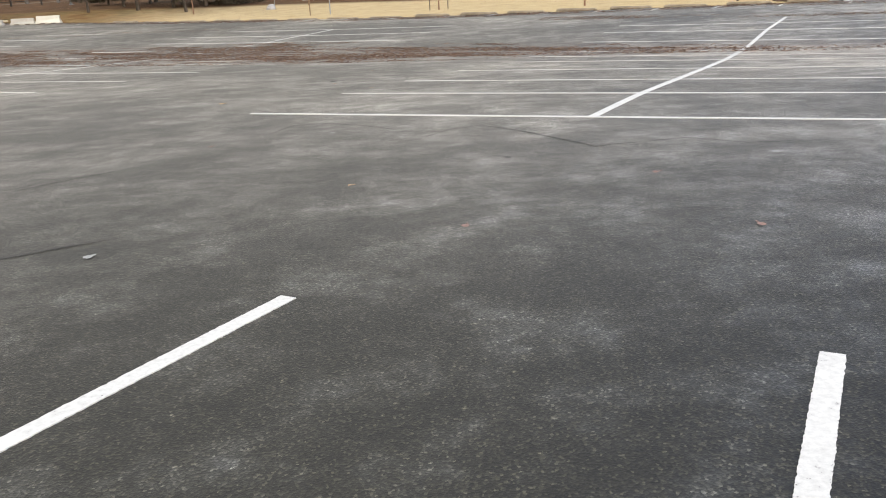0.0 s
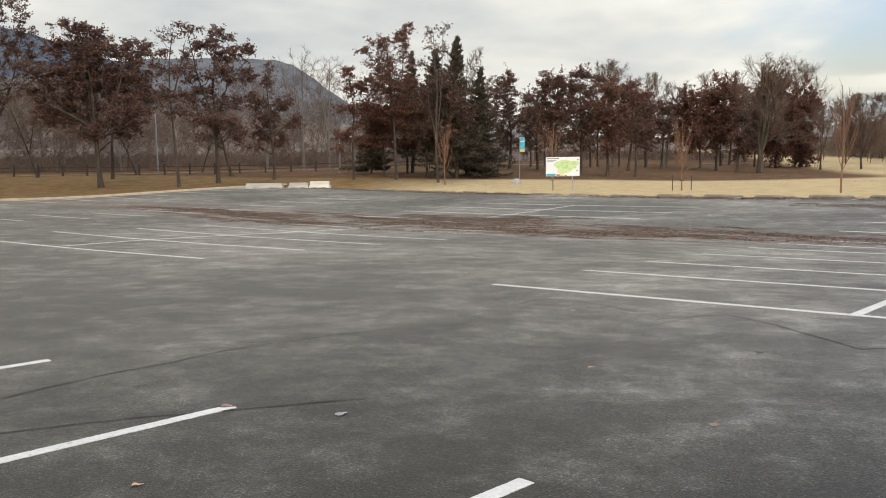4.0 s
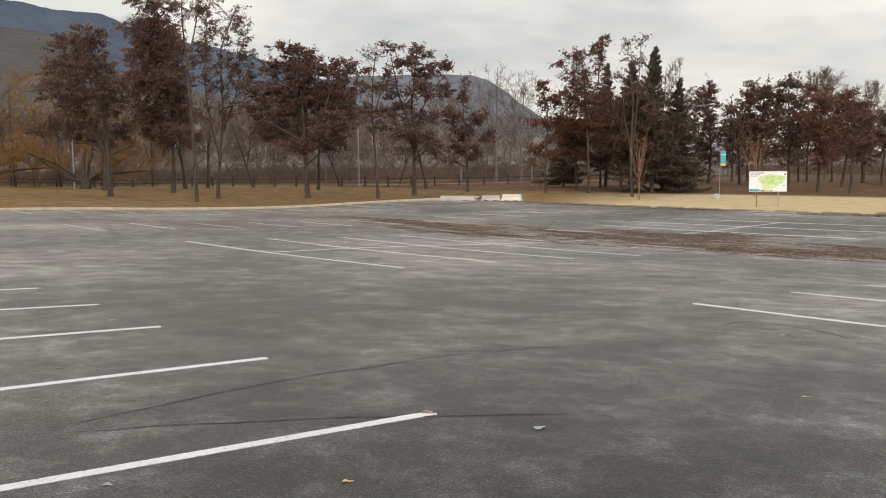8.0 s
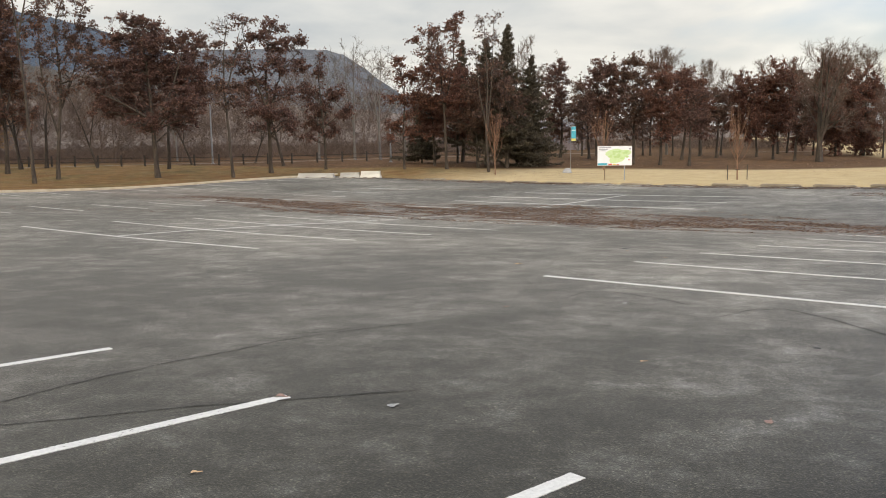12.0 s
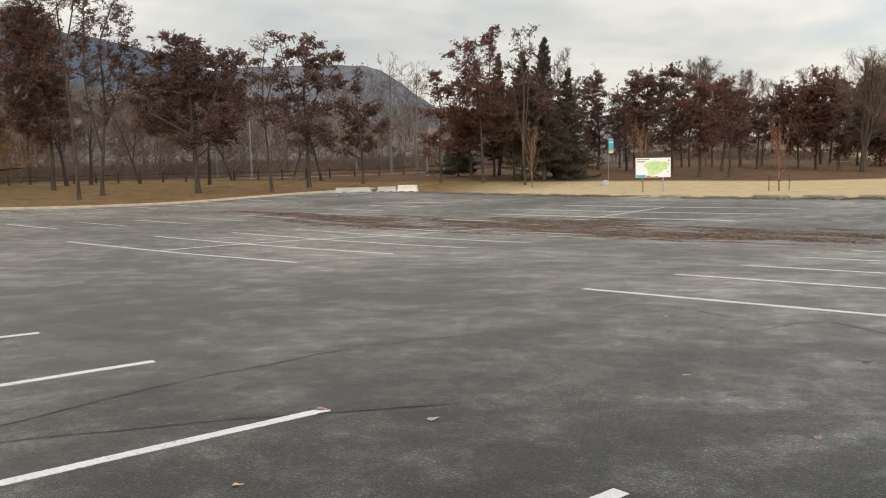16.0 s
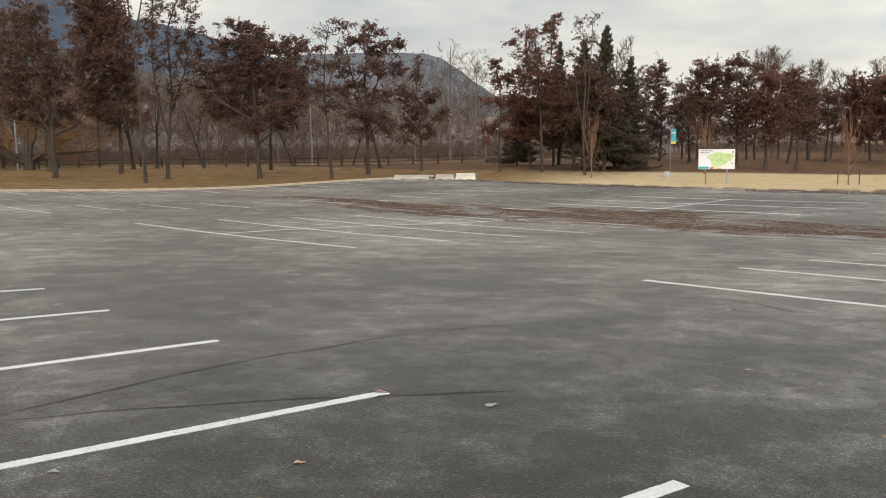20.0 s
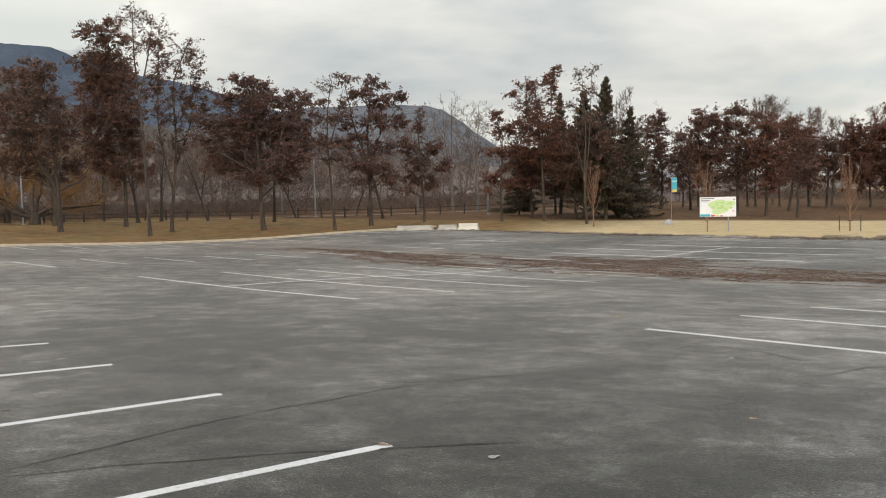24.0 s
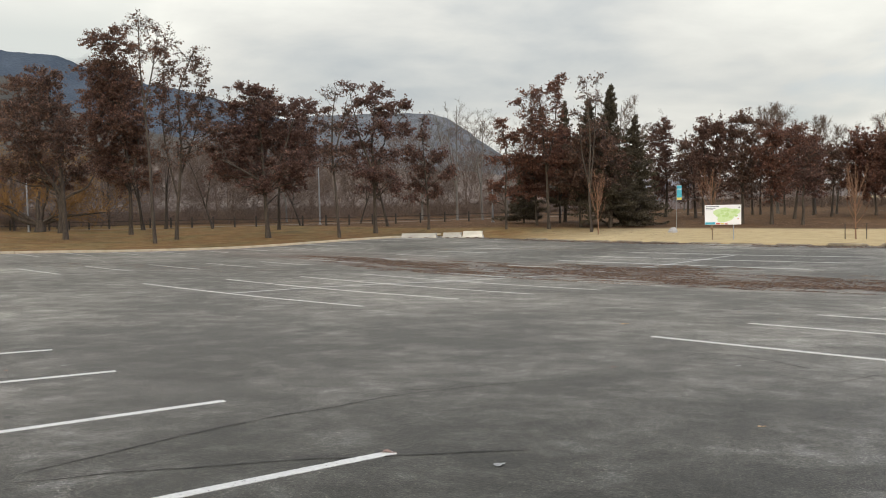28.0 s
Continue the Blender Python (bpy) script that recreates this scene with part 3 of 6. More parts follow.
def tubes(name, paths, mat):
    """The same from single paths: (points n x 3, radii n, sides)."""
    kinds = {}
    for pts, rad, sides in paths:
        kinds.setdefault((len(pts), sides), []).append((pts, rad))
    return tube_bundle(name, [(np.array([p for p, _ in v], float), np.array([r for _, r in v], float), k[1]) for k, v in kinds.items()], mat)


def leaf_cards(name, centres, sizes, rng, mat, droop=0.3, long=1.6):
    """Small folded leaves: two triangles each, turned at random."""
    n = len(centres)
    d = rng.normal(size=(n, 3))
    d[:, 2] -= droop
    d /= np.linalg.norm(d, axis=1)[:, None]
    s = np.cross(d, rng.normal(size=(n, 3)))
    s /= np.linalg.norm(s, axis=1)[:, None] + 1e-9
    k = np.cross(d, s)
    L = (np.asarray(sizes) * 0.5)[:, None]
    v = np.stack([centres - d * L * long, centres + s * L + k * L * 0.35, centres + d * L * long, centres - s * L + k * L * 0.35], 1).reshape(-1, 3)
    i = np.arange(n)[:, None] * 4
    f = np.concatenate([i + np.array([[0, 1, 2]]), i + np.array([[0, 2, 3]])], 1).reshape(-1, 3)
    return mesh_of(name, v, f, mat)


def bough(rng, start, direction, length, bend, steps=5, wobble=0.12):
    p, d, out = np.array(start, float), np.array(direction, float), []
    out.append(p.copy())
    for _ in range(steps):
        d = d + rng.normal(0, wobble, 3) + np.array([0, 0, bend])
        d /= np.linalg.norm(d)
        p = p + d * length / steps
        out.append(p.copy())
    return np.array(out)


def along(pts, f):
    g = f * (len(pts) - 1)
    i = min(int(g), len(pts) - 2)
    return pts[i] + (pts[i + 1] - pts[i]) * (g - i), pts[i + 1] - pts[i]


def skeleton(rng, h, w, low, shift=(0, 0), leaders=1, limbs=16, subs=5, twigs=4, trunk_r=None, fork=0.35, up=0.10, profile="round", flat=0.5, stem=0.012, thick=1.0):
    """Trunk, limbs and twigs of a broad-leaved tree, and the spots where foliage sits."""
    r = (trunk_r or 0.011 * h + 0.03) * 0.82
    heavy, light, spots = [], [], []
    top = np.array([shift[0], shift[1], h * 0.93])
    stems = []
    for k in range(leaders):
        if k == 0:
            n = 8
            t = np.linspace(0, 1, n)[:, None]
            pts = t * top + np.stack([np.sin(t[:, 0] * 3 + rng.uniform(0, 6)) * stem * h * t[:, 0] ** 0.7, np.cos(t[:, 0] * 4 + rng.uniform(0, 6)) * stem * h * t[:, 0] ** 0.7, 0 * t[:, 0]], 1)
            rad = r * (1 - 0.88 * np.linspace(0, 1, n)) ** 0.9
            rad[0] *= 1.35
            heavy.append((pts, rad, 8))
        else:
            base, _ = along(stems[0][0], fork * rng.uniform(0.6, 1.1))
            ang = rng.uniform(0, 6.28)
            d = np.array([math.cos(ang) * 0.35, math.sin(ang) * 0.35, 1.0])
            pts = bough(rng, base, d / np.linalg.norm(d), (h - base[2]) * rng.uniform(0.8, 0.98), 0.04, 7, 0.06)
            rad = r * 0.62 * (1 - 0.88 * np.linspace(0, 1, len(pts)))
            heavy.append((pts, rad, 6))
        stems.append((pts, rad))
    for i in range(limbs):
        pts, rad = stems[i % len(stems)]
        z0 = low + (h * 0.88 - low) * ((i + rng.uniform(0, 0.9)) / limbs) ** 1.1
        zz = pts[:, 2]
        f = float(np.interp(z0, zz, np.linspace(0, 1, len(zz))))
        if z0 < zz[0]:
            continue
        p, _ = along(pts, min(f, 0.98))
        q = (z0 - low) / max(h - low, 0.1)
        if profile == "round":
            reach = w / 2 * (0.88 + 0.95 * q - 1.55 * q * q)
        elif profile == "tall":
            reach = w / 2 * (0.95 + 0.5 * q - 1.15 * q * q)
        elif profile == "oval":
            reach = w / 2 * (0.78 + 1.15 * q - 1.85 * q * q)
        else:
            reach = w / 2 * (1.25 - 0.95 * q)
        reach = max(reach, w * 0.10) * rng.uniform(0.75, 1.2)
        ang = i * 2.399 + rng.uniform(-0.5, 0.5)
        rise = rng.uniform(0.05, 0.6) + 0.6 * q
        d = np.array([math.cos(ang), math.sin(ang), rise])
        d /= np.linalg.norm(d)
        limb = bough(rng, p, d, reach * 1.12, up, 5, 0.16)
        rl = max(0.014, 0.34 * float(np.interp(f, np.linspace(0, 1, len(rad)), rad)) + 0.008)
        heavy.append((limb, np.linspace(rl, rl * 0.25, len(limb)), 5))
        for j in range(subs):
            g = 0.25 + 0.75 * (j + rng.uniform(0, 1)) / subs
            p2, d2 = along(limb, min(g, 0.99))
            d3 = d2 / np.linalg.norm(d2) + rng.normal(0, 0.6, 3) * np.array([1, 1, flat]) + np.array([0, 0, 0.1])
            d3 /= np.linalg.norm(d3)
            sub = bough(rng, p2, d3, reach * rng.uniform(0.28, 0.5), up * 0.6, 3, 0.2)
            light.append((sub, np.linspace(rl * 0.4, 0.007, len(sub)), 4))
            spots += [sub[1], sub[2], sub[3]]
            for _ in range(twigs):
                p3, d4 = along(sub, rng.uniform(0.2, 0.98))
                d5 = d4 / np.linalg.norm(d4) + rng.normal(0, 0.6, 3) * np.array([1, 1, max(flat, 0.5)]) + np.array([0, 0, up])
                d5 /= np.linalg.norm(d5)
                tw = bough(rng, p3, d5, reach * rng.uniform(0.14, 0.3) + 0.15, up * 0.5, 2, 0.2)
                light.append((tw, np.array([0.011, 0.008, 0.005]) * thick, 3))
                spots += [tw[1], tw[2]]
    light = [k for k in light if k[0][:, 2].max() < h * 1.01]
    return heavy, light, np.array(spots)


def timber(t, heavy, leaders, bark, split):
    """Trunk, forked stems and, on the nearer trees, each limb as a part of its own."""
    if not split:
        tagged(part("trunk", tubes("trunk", heavy, bark), None, t), kind="stuff")
        return
    part("trunk", tubes("trunk", heavy[:1], bark), None, t)
    for h in heavy[1:leaders]:
        part("stem", tubes("stem", [h], bark), None, t)
    for h in heavy[leaders:]:
        part("limb", tubes("limb", [h], bark), None, t)


def bare_tree(seed, x, y, h, w, low, bark=None, twig=None, label="", limbs=18, subs=6, twigs=7, leaders=2, shift=0.0, up=0.16, group="bare winter trees", profile="round", trunk_r=None, name="bare_tree", split=True, fork=0.35, stem=0.02, thick=1.0):
    rng = np.random.default_rng(seed)
    side = np.array([y, -x]) / max(math.hypot(x, y), 0.1) * shift
    heavy, light, spots = skeleton(rng, h, w, low, side, leaders, limbs, subs, twigs, up=up, profile=profile, trunk_r=trunk_r, flat=1.0, fork=fork, stem=stem, thick=thick)
    t = thing(name, x, y, ground_z(x, y) - 0.05, label or "leafless grey-brown tree with fine twigs", "tree", group)
    timber(t, heavy, leaders, bark or BARK, split)
    tagged(part("twig_spray", tubes("twig_spray", light, twig or BROWN_TWIG), None, t), kind="stuff")
    return t


def conifer(seed, x, y, h, w, low=0.4, mat=None, label="", dense=1.0):
    rng = np.random.default_rng(seed)
    t = thing("conifer", x, y, ground_z(x, y) - 0.05, label or "dark green spruce with drooping boughs", "conifer", "conifers")
    z = np.linspace(0, h * 0.98, 7)
    pts = np.stack([0.012 * h * np.sin(z * 0.7), 0 * z, z], 1)
    part("trunk", tubes("trunk", [(pts, (0.014 * h + 0.02) * (1 - 0.95 * z / h), 8)], BARK), None, t)
    paths, cen = [], []
    whorls = int(h * 4.2)
    for i in range(whorls):
        q = i / whorls
        z0 = low + (h - low) * q
        reach = w / 2 * (1 - q) ** 0.95 * (1 + 0.28 * math.sin(i * 1.7 + seed)) + 0.10
        for k in range(6):
            a = rng.uniform(0, 6.28)
            d = np.array([math.cos(a), math.sin(a), 0.05 + 0.55 * q])
            r = reach * rng.uniform(0.5, 1.2)
            b = bough(rng, (0.012 * h * math.sin(z0 * 0.7), 0, z0 + rng.uniform(-0.15, 0.15)), d / np.linalg.norm(d), r, -0.05, 4, 0.08)
            b[-1, 2] += 0.10 * r
            paths.append((b, np.linspace(0.03, 0.008, len(b)), 3))
            m = int((14 + r * 62) * dense)
            f = rng.uniform(0.12, 1, m) ** 0.8 * (len(b) - 1)
            i0 = np.minimum(f.astype(int), len(b) - 2)
            c = b[i0] + (b[i0 + 1] - b[i0]) * (f - i0)[:, None]
            side = np.array([-math.sin(a), math.cos(a), 0.0])
            fan = rng.normal(0, 0.16, m) * r * (1.15 - f / (len(b) - 1)) + rng.normal(0, 0.06, m)
            cen.append(c + side * fan[:, None] + rng.normal(0, 0.05, (m, 3)) - np.array([0, 0, 0.35]) * np.abs(fan)[:, None])
    tagged(part("bough_framework", tubes("bough_framework", paths, TWIG), None, t), kind="stuff")
    c = np.concatenate(cen)
    tagged(part("needle_mass", leaf_cards("needle_mass", c, rng.uniform(0.05, 0.12, len(c)), rng, mat or NEEDLE, 0.5, 2.2), None, t), kind="stuff")
    return t


def bezier(p0, p1, p2, n):
    f = np.linspace(0, 1, n)[None, :, None]
    return (1 - f) ** 2 * p0[:, None] + 2 * f * (1 - f) * p1[:, None] + f * f * p2[:, None]


def in_ball(rng, n, power):
    d = rng.normal(size=(n, 3))
    return d / (np.linalg.norm(d, axis=1)[:, None] + 1e-9) * (rng.uniform(0, 1, n) ** power)[:, None]


def crown_tree(seed, x, y, stems, lobes, leaf, r, label, group="brown-leaved park trees", bark=None, sprays=10.0, size=0.125, grow=1.04, inner=0.5, split=True):
    """A broad-leaved tree. stems: bends (aside, height) of the trunk and of stems that fork from it; lobes: the boughs' masses (aside, height, half width, half height, fullness).
    Limbs reach from the stems into each lobe, split into branches, and end in flat fans of twigs that carry the leaves."""
    rng = np.random.default_rng(seed)
    t = thing("tree", x, y, ground_z(x, y) - 0.05, label, "tree", group, -math.degrees(math.atan2(x, y)))
    lo = np.array(lobes, float)
    half = max(0.8, (np.abs(lo[:, 0]) + lo[:, 2]).max())
    top = (lo[:, 1] + lo[:, 3]).max()
    wood, wood_r, heavy = [], [], []
    for k, bends in enumerate(stems):
        p = np.array(bends, float)
        n = 14
        s = np.linspace(0, 1, n)
        run = np.concatenate([[0], np.cumsum(np.hypot(*np.diff(p, axis=0).T))])
        run /= run[-1]
        q = np.stack([sum(np.interp(np.clip(s + o, 0, 1), run, p[:, i]) for o in (-0.06, 0, 0.06)) / 3 for i in (0, 1)], 1)
        q[0] = p[0]
        deep = np.sin(s * rng.uniform(2, 4) + rng.uniform(0, 6)) * 0.016 * top
        deep = (deep - deep[0]) + (0 if k == 0 else rng.uniform(-0.9, 0.9)) * s * half * 0.35
        pts = np.stack([q[:, 0] + np.cumsum(rng.normal(0, 0.018, n)) * (s > 0.05), deep, q[:, 1]], 1)
        rad = (r if k == 0 else r * 0.6) * 0.75 * (1 - 0.86 * s) ** 0.85
        if k == 0:
            rad[0] *= 1.35
            pts[0, 2] = -0.05
        heavy.append(("trunk" if k == 0 else "stem", pts, rad, 9))
        wood.append(pts)
        wood_r.append(rad)
    W, WR = np.concatenate(wood), np.concatenate(wood_r)
    floor = max(1.2, (lo[:, 1] - lo[:, 3]).min() * 0.72)
    branch, branch_r, ends, fulls, outs = [], [], [], [], []
    # thin inner foliage that ties the masses together
    low = (lo[:, 1] - lo[:, 3]).min()
    heart = (float(lo[:, 0].mean()), (top + low) / 2, float(np.ptp(lo[:, 0])) * (0.30 + 0.16 * inner) + 0.4, (top - low) * (0.26 + 0.2 * inner), float(lo[:, 4].mean()) * inner)
    skirt = (heart[0], low * 0.86, heart[2] * 1.1, (top - low) * 0.13, float(lo[:, 4].mean()) * 0.75)
    for s, z, rs, rz, full in [*lobes, *([heart] if heart[4] > 0.22 else []), *([skirt] if 1 <= inner < 1.3 else [])]:
        yc = rng.uniform(-0.6, 0.6) * half * math.sqrt(max(0.12, 1 - (s / half) ** 2))
        mid, ball = np.array([s, yc, z]), np.array([rs * grow, max(rs, 0.9) * 1.15, rz * grow])
        area = math.pi * rs * rz
        tips = mid + in_ball(rng, int(np.clip(1.5 + area * 0.7, 2, 6)), 0.5) * ball * 0.75
        limbs = []
        for tip in tips:
            away = np.hypot(*(W[:, :2] - tip[:2]).T)
            cost = np.linalg.norm(W - tip, axis=1) + 2.2 * np.maximum(0, W[:, 2] - (tip[2] - 0.35 * away)) + 30 * (W[:, 2] < floor) + rng.uniform(0, 0.8, len(W))
            i = int(np.argmin(cost))
            d = tip - W[i]
            bend = W[i] + d * np.array([0.45, 0.45, 0.72]) + rng.normal(0, 0.07, 3) * np.linalg.norm(d)
            limb = bezier(W[i:i + 1], bend[None], tip[None], 7)[0]
            limb[1:-1] += rng.normal(0, 0.025, (5, 3)) * np.linalg.norm(d)
            rl = min(0.6 * WR[i], 0.016 + 0.017 * np.linalg.norm(d))
            heavy.append(("limb", limb, np.linspace(rl, 0.014, 7), 5))
            limbs.append(limb)
        L = np.concatenate([m[2:] for m in limbs])
        n = max(5, int(area * sprays * (0.55 + 0.45 * min(full, 1)) + 2))
        e = mid + in_ball(rng, n, 0.42) * ball
        near = np.argmin(np.linalg.norm(e[:, None] - L[None], axis=2) + rng.uniform(0, 0.3, (n, len(L))), axis=1)
        p0 = L[near]
        p1 = (p0 + e) / 2 + rng.normal(0, 0.12, (n, 3)) + np.array([0, 0, 0.08])
        branch.append(bezier(p0, p1, e, 4))
        ends.append(e)
        fulls.append(full * rng.uniform(0.25, 1.5, n))
        outs.append(e - mid + rng.normal(0, 0.5, (n, 3)))
    if split:
        for name, pts, rad, sides in heavy:
            part(name, tubes(name, [(pts, rad, sides)], bark or BARK), None, t)
    else:
        tagged(part("trunk", tubes("trunk", [h[1:] for h in heavy], bark or BARK), None, t), kind="stuff")
    B, E, full, out = np.concatenate(branch), np.concatenate(ends), np.concatenate(fulls), np.concatenate(outs)
    BR = np.linspace(0.02, 0.008, 4)[None] * rng.uniform(0.7, 1.2, (len(B), 1))
    # fans of twigs, spread flat, on the outer half of every branch
    per = 7
    n = len(E) * per
    own = np.repeat(np.arange(len(E)), per)
    f = rng.uniform(0.35, 1.0, n)
    g = f * 3
    i0 = np.minimum(g.astype(int), 2)
    p0 = B[own, i0] + (B[own, i0 + 1] - B[own, i0]) * (g - i0)[:, None]
    d = out[own] / (np.linalg.norm(out[own], axis=1)[:, None] + 1e-9) + rng.normal(0, 0.75, (n, 3)) * np.array([1, 1, 0.45]) + np.array([0, 0, 0.12])
    d /= np.linalg.norm(d, axis=1)[:, None]
    ln = rng.uniform(0.22, 0.62, n)[:, None]
    p2 = p0 + d * ln
    T = np.stack([p0, p2], 1)
    TR = np.array([[0.010, 0.005]]) * np.ones((n, 1))
    tagged(part("twig_spray", tube_bundle("twig_spray", [(B, BR, 3), (T, TR, 3)], TWIG), None, t), kind="stuff")
    many = rng.poisson(np.clip(full[own], 0, 1.6) * 10)
    pick = np.repeat(np.arange(n), many)
    c = p0[pick] + (p2 - p0)[pick] * rng.uniform(0.1, 1.1, len(pick))[:, None] + rng.normal(0, 0.085, (len(pick), 3)) * np.array([1, 1, 0.55])
    tagged(part("crown", leaf_cards("crown", c, rng.uniform(0.55, 1.25, len(c)) * size, rng, leaf, 0.35, 1.3), None, t), kind="stuff")
    return t


# row along the lawn beside the kerb
crown_tree(11, -53.2, 49.3, [[(0, 0), (-0.02, 3.5), (-0.21, 7.07), (-0.83, 11.92)], [(-0.03, 3.28), (-1.86, 6.62), (-2.84, 11.85)], [(-0.03, 3.28), (1.76, 4.15), (2.44, 5.28)]], [(-2.84, 11.85, 1.52, 0.96, 0.55), (-0.83, 12.0, 1.48, 0.97, 0.7), (-3.31, 10.1, 1.8, 1.22, 0.65), (-0.49, 10.16, 1.4, 1.41, 0.7), (-3.7, 8.35, 1.35, 0.96, 0.7), (-1.74, 7.5, 1.96, 1.41, 0.8), (0.44, 7.74, 1.42, 1.51, 0.8), (-3.97, 5.65, 1.91, 0.96, 0.75), (-1.51, 5.38, 1.64, 1.06, 0.8), (0.96, 5.29, 1.35, 1.17, 0.7)], LEAF_B, 0.26, "broad brown-leaved tree forking low over the lawn", grow=1.15, inner=0.7)
crown_tree(12, -56.0, 59.3, [[(0, 0), (0.07, 4.65), (-0.23, 10.8), (-0.81, 17.12)], [(0.07, 4.39), (1.04, 8.25), (0.74, 13.37)]], [(-2.11, 16.92, 1.34, 1.0, 0.75), (-0.19, 17.15, 1.21, 1.21, 0.8), (-2.67, 14.79, 1.34, 1.0, 0.7), (-0.42, 14.86, 1.7, 1.22, 0.8), (-1.95, 12.55, 1.83, 1.41, 0.85), (0.61, 12.6, 1.38, 1.43, 0.8), (-2.37, 10.16, 1.73, 1.42, 0.85), (0.13, 10.04, 1.72, 1.53, 0.9), (-2.28, 7.63, 1.69, 1.42, 0.85), (0.52, 7.48, 1.73, 1.54, 0.85), (-1.5, 5.54, 1.7, 0.92, 0.8), (1.91, 5.05, 1.1, 1.04, 0.7)], LEAF_D, 0.24, "tall dense tree with russet-brown leaves", grow=1.24, inner=0.85)
crown_tree(13, -44.2, 49.2, [[(0, 0), (-0.15, 3.6), (-0.26, 7.38), (-0.41, 9.89), (-0.67, 13.61), (-0.62, 16.99)], [(-0.37, 9.68), (0.22, 12.81), (0.72, 15.73)]], [(-0.65, 16.17, 1.11, 1.07, 0.1), (0.41, 15.8, 0.8, 0.91, 0.1), (-0.53, 14.24, 0.88, 1.16, 0.22), (0.9, 14.0, 0.73, 1.0, 0.3), (1.2, 12.0, 0.81, 1.0, 0.35), (0.54, 10.65, 0.97, 0.84, 0.4)], LEAF_D, 0.17, "tall slender tree with a leaning trunk and a nearly bare top")
crown_tree(14, -46.7, 54.5, [[(0, 0), (0.33, 3.13), (0.74, 7.27), (0.46, 11.85), (2.0, 15.53)], [(0.29, 3.13), (-0.25, 5.44), (-0.79, 9.1), (-0.31, 16.36)], [(0.59, 5.43), (1.88, 9.12), (2.42, 11.88)]], [(2.15, 14.71, 1.08, 1.1, 0.3), (1.78, 13.01, 1.26, 0.91, 0.35), (-0.11, 15.82, 0.88, 1.13, 0.22), (1.28, 11.18, 1.79, 0.92, 0.42), (3.09, 11.66, 1.0, 0.64, 0.4), (2.45, 10.04, 1.54, 1.01, 0.45), (0.19, 9.2, 1.56, 1.14, 0.4), (2.38, 8.1, 1.45, 1.11, 0.4), (0.02, 6.82, 1.56, 1.15, 0.3), (-0.17, 14.01, 1.06, 1.27, 0.28)], LEAF_B, 0.19, "tall open tree with several stems and sparse brown leaves", grow=1.2)
crown_tree(15, -39.4, 56.8, [[(0, 0), (-0.11, 3.96), (-0.22, 7.59), (-0.78, 11.41)], [(-0.07, 3.73), (1.32, 6.67), (2.55, 10.29)], [(-0.14, 4.41), (-2.28, 5.8), (-3.8, 6.49)]], [(-1.42, 12.08, 1.24, 0.58, 0.8), (-0.33, 11.37, 1.34, 0.76, 0.8), (-2.36, 10.42, 1.24, 0.98, 0.85), (1.06, 10.29, 1.58, 0.99, 0.85), (3.1, 10.65, 1.27, 0.77, 0.7), (-3.07, 8.68, 1.5, 0.8, 0.85), (-0.42, 8.49, 2.02, 1.35, 1), (2.27, 8.25, 1.82, 1.36, 1), (-3.77, 7.25, 1.23, 0.72, 0.8), (-1.83, 5.88, 2.01, 1.13, 1), (2.11, 5.75, 1.82, 1.14, 1), (-1.0, 4.2, 1.34, 0.63, 0.85), (1.98, 4.38, 1.36, 0.78, 0.85), (-3.7, 5.37, 1.23, 0.72, 0.7)], LEAF_A, 0.27, "broad dense tree with maroon-brown leaves", grow=1.15, inner=0.75)
crown_tree(16, -45.2, 66.9, [[(0, 0), (0.01, 3.89), (1.17, 7.6), (2.84, 10.77)]], [(1.79, 7.17, 1.59, 1.49, 0.6), (2.93, 10.13, 1.17, 1.48, 0.6), (3.17, 7.47, 1.07, 1.49, 0.5)], LEAF_A, 0.2, "dense maroon-leaved tree behind a broader one", grow=1.25, inner=0.8)
crown_tree(17, -33.6, 58.1, [[(0, 0), (-0.09, 3.45), (-0.27, 7.02), (-0.05, 10.56), (0.3, 11.97)], [(-0.19, 6.8), (0.68, 9.67), (1.08, 11.22)]], [(-0.38, 11.45, 0.8, 0.79, 0.15), (-0.73, 9.91, 0.89, 0.57, 0.4), (-0.67, 8.58, 0.98, 0.75, 0.45), (0.17, 6.66, 1.25, 0.98, 0.5), (-1.07, 7.03, 0.8, 0.8, 0.35), (0.91, 9.89, 0.67, 0.88, 0.25), (-0.39, 5.6, 1.07, 0.44, 0.4)], LEAF_B, 0.16, "slender tree with only a few brown leaves", inner=0.24)
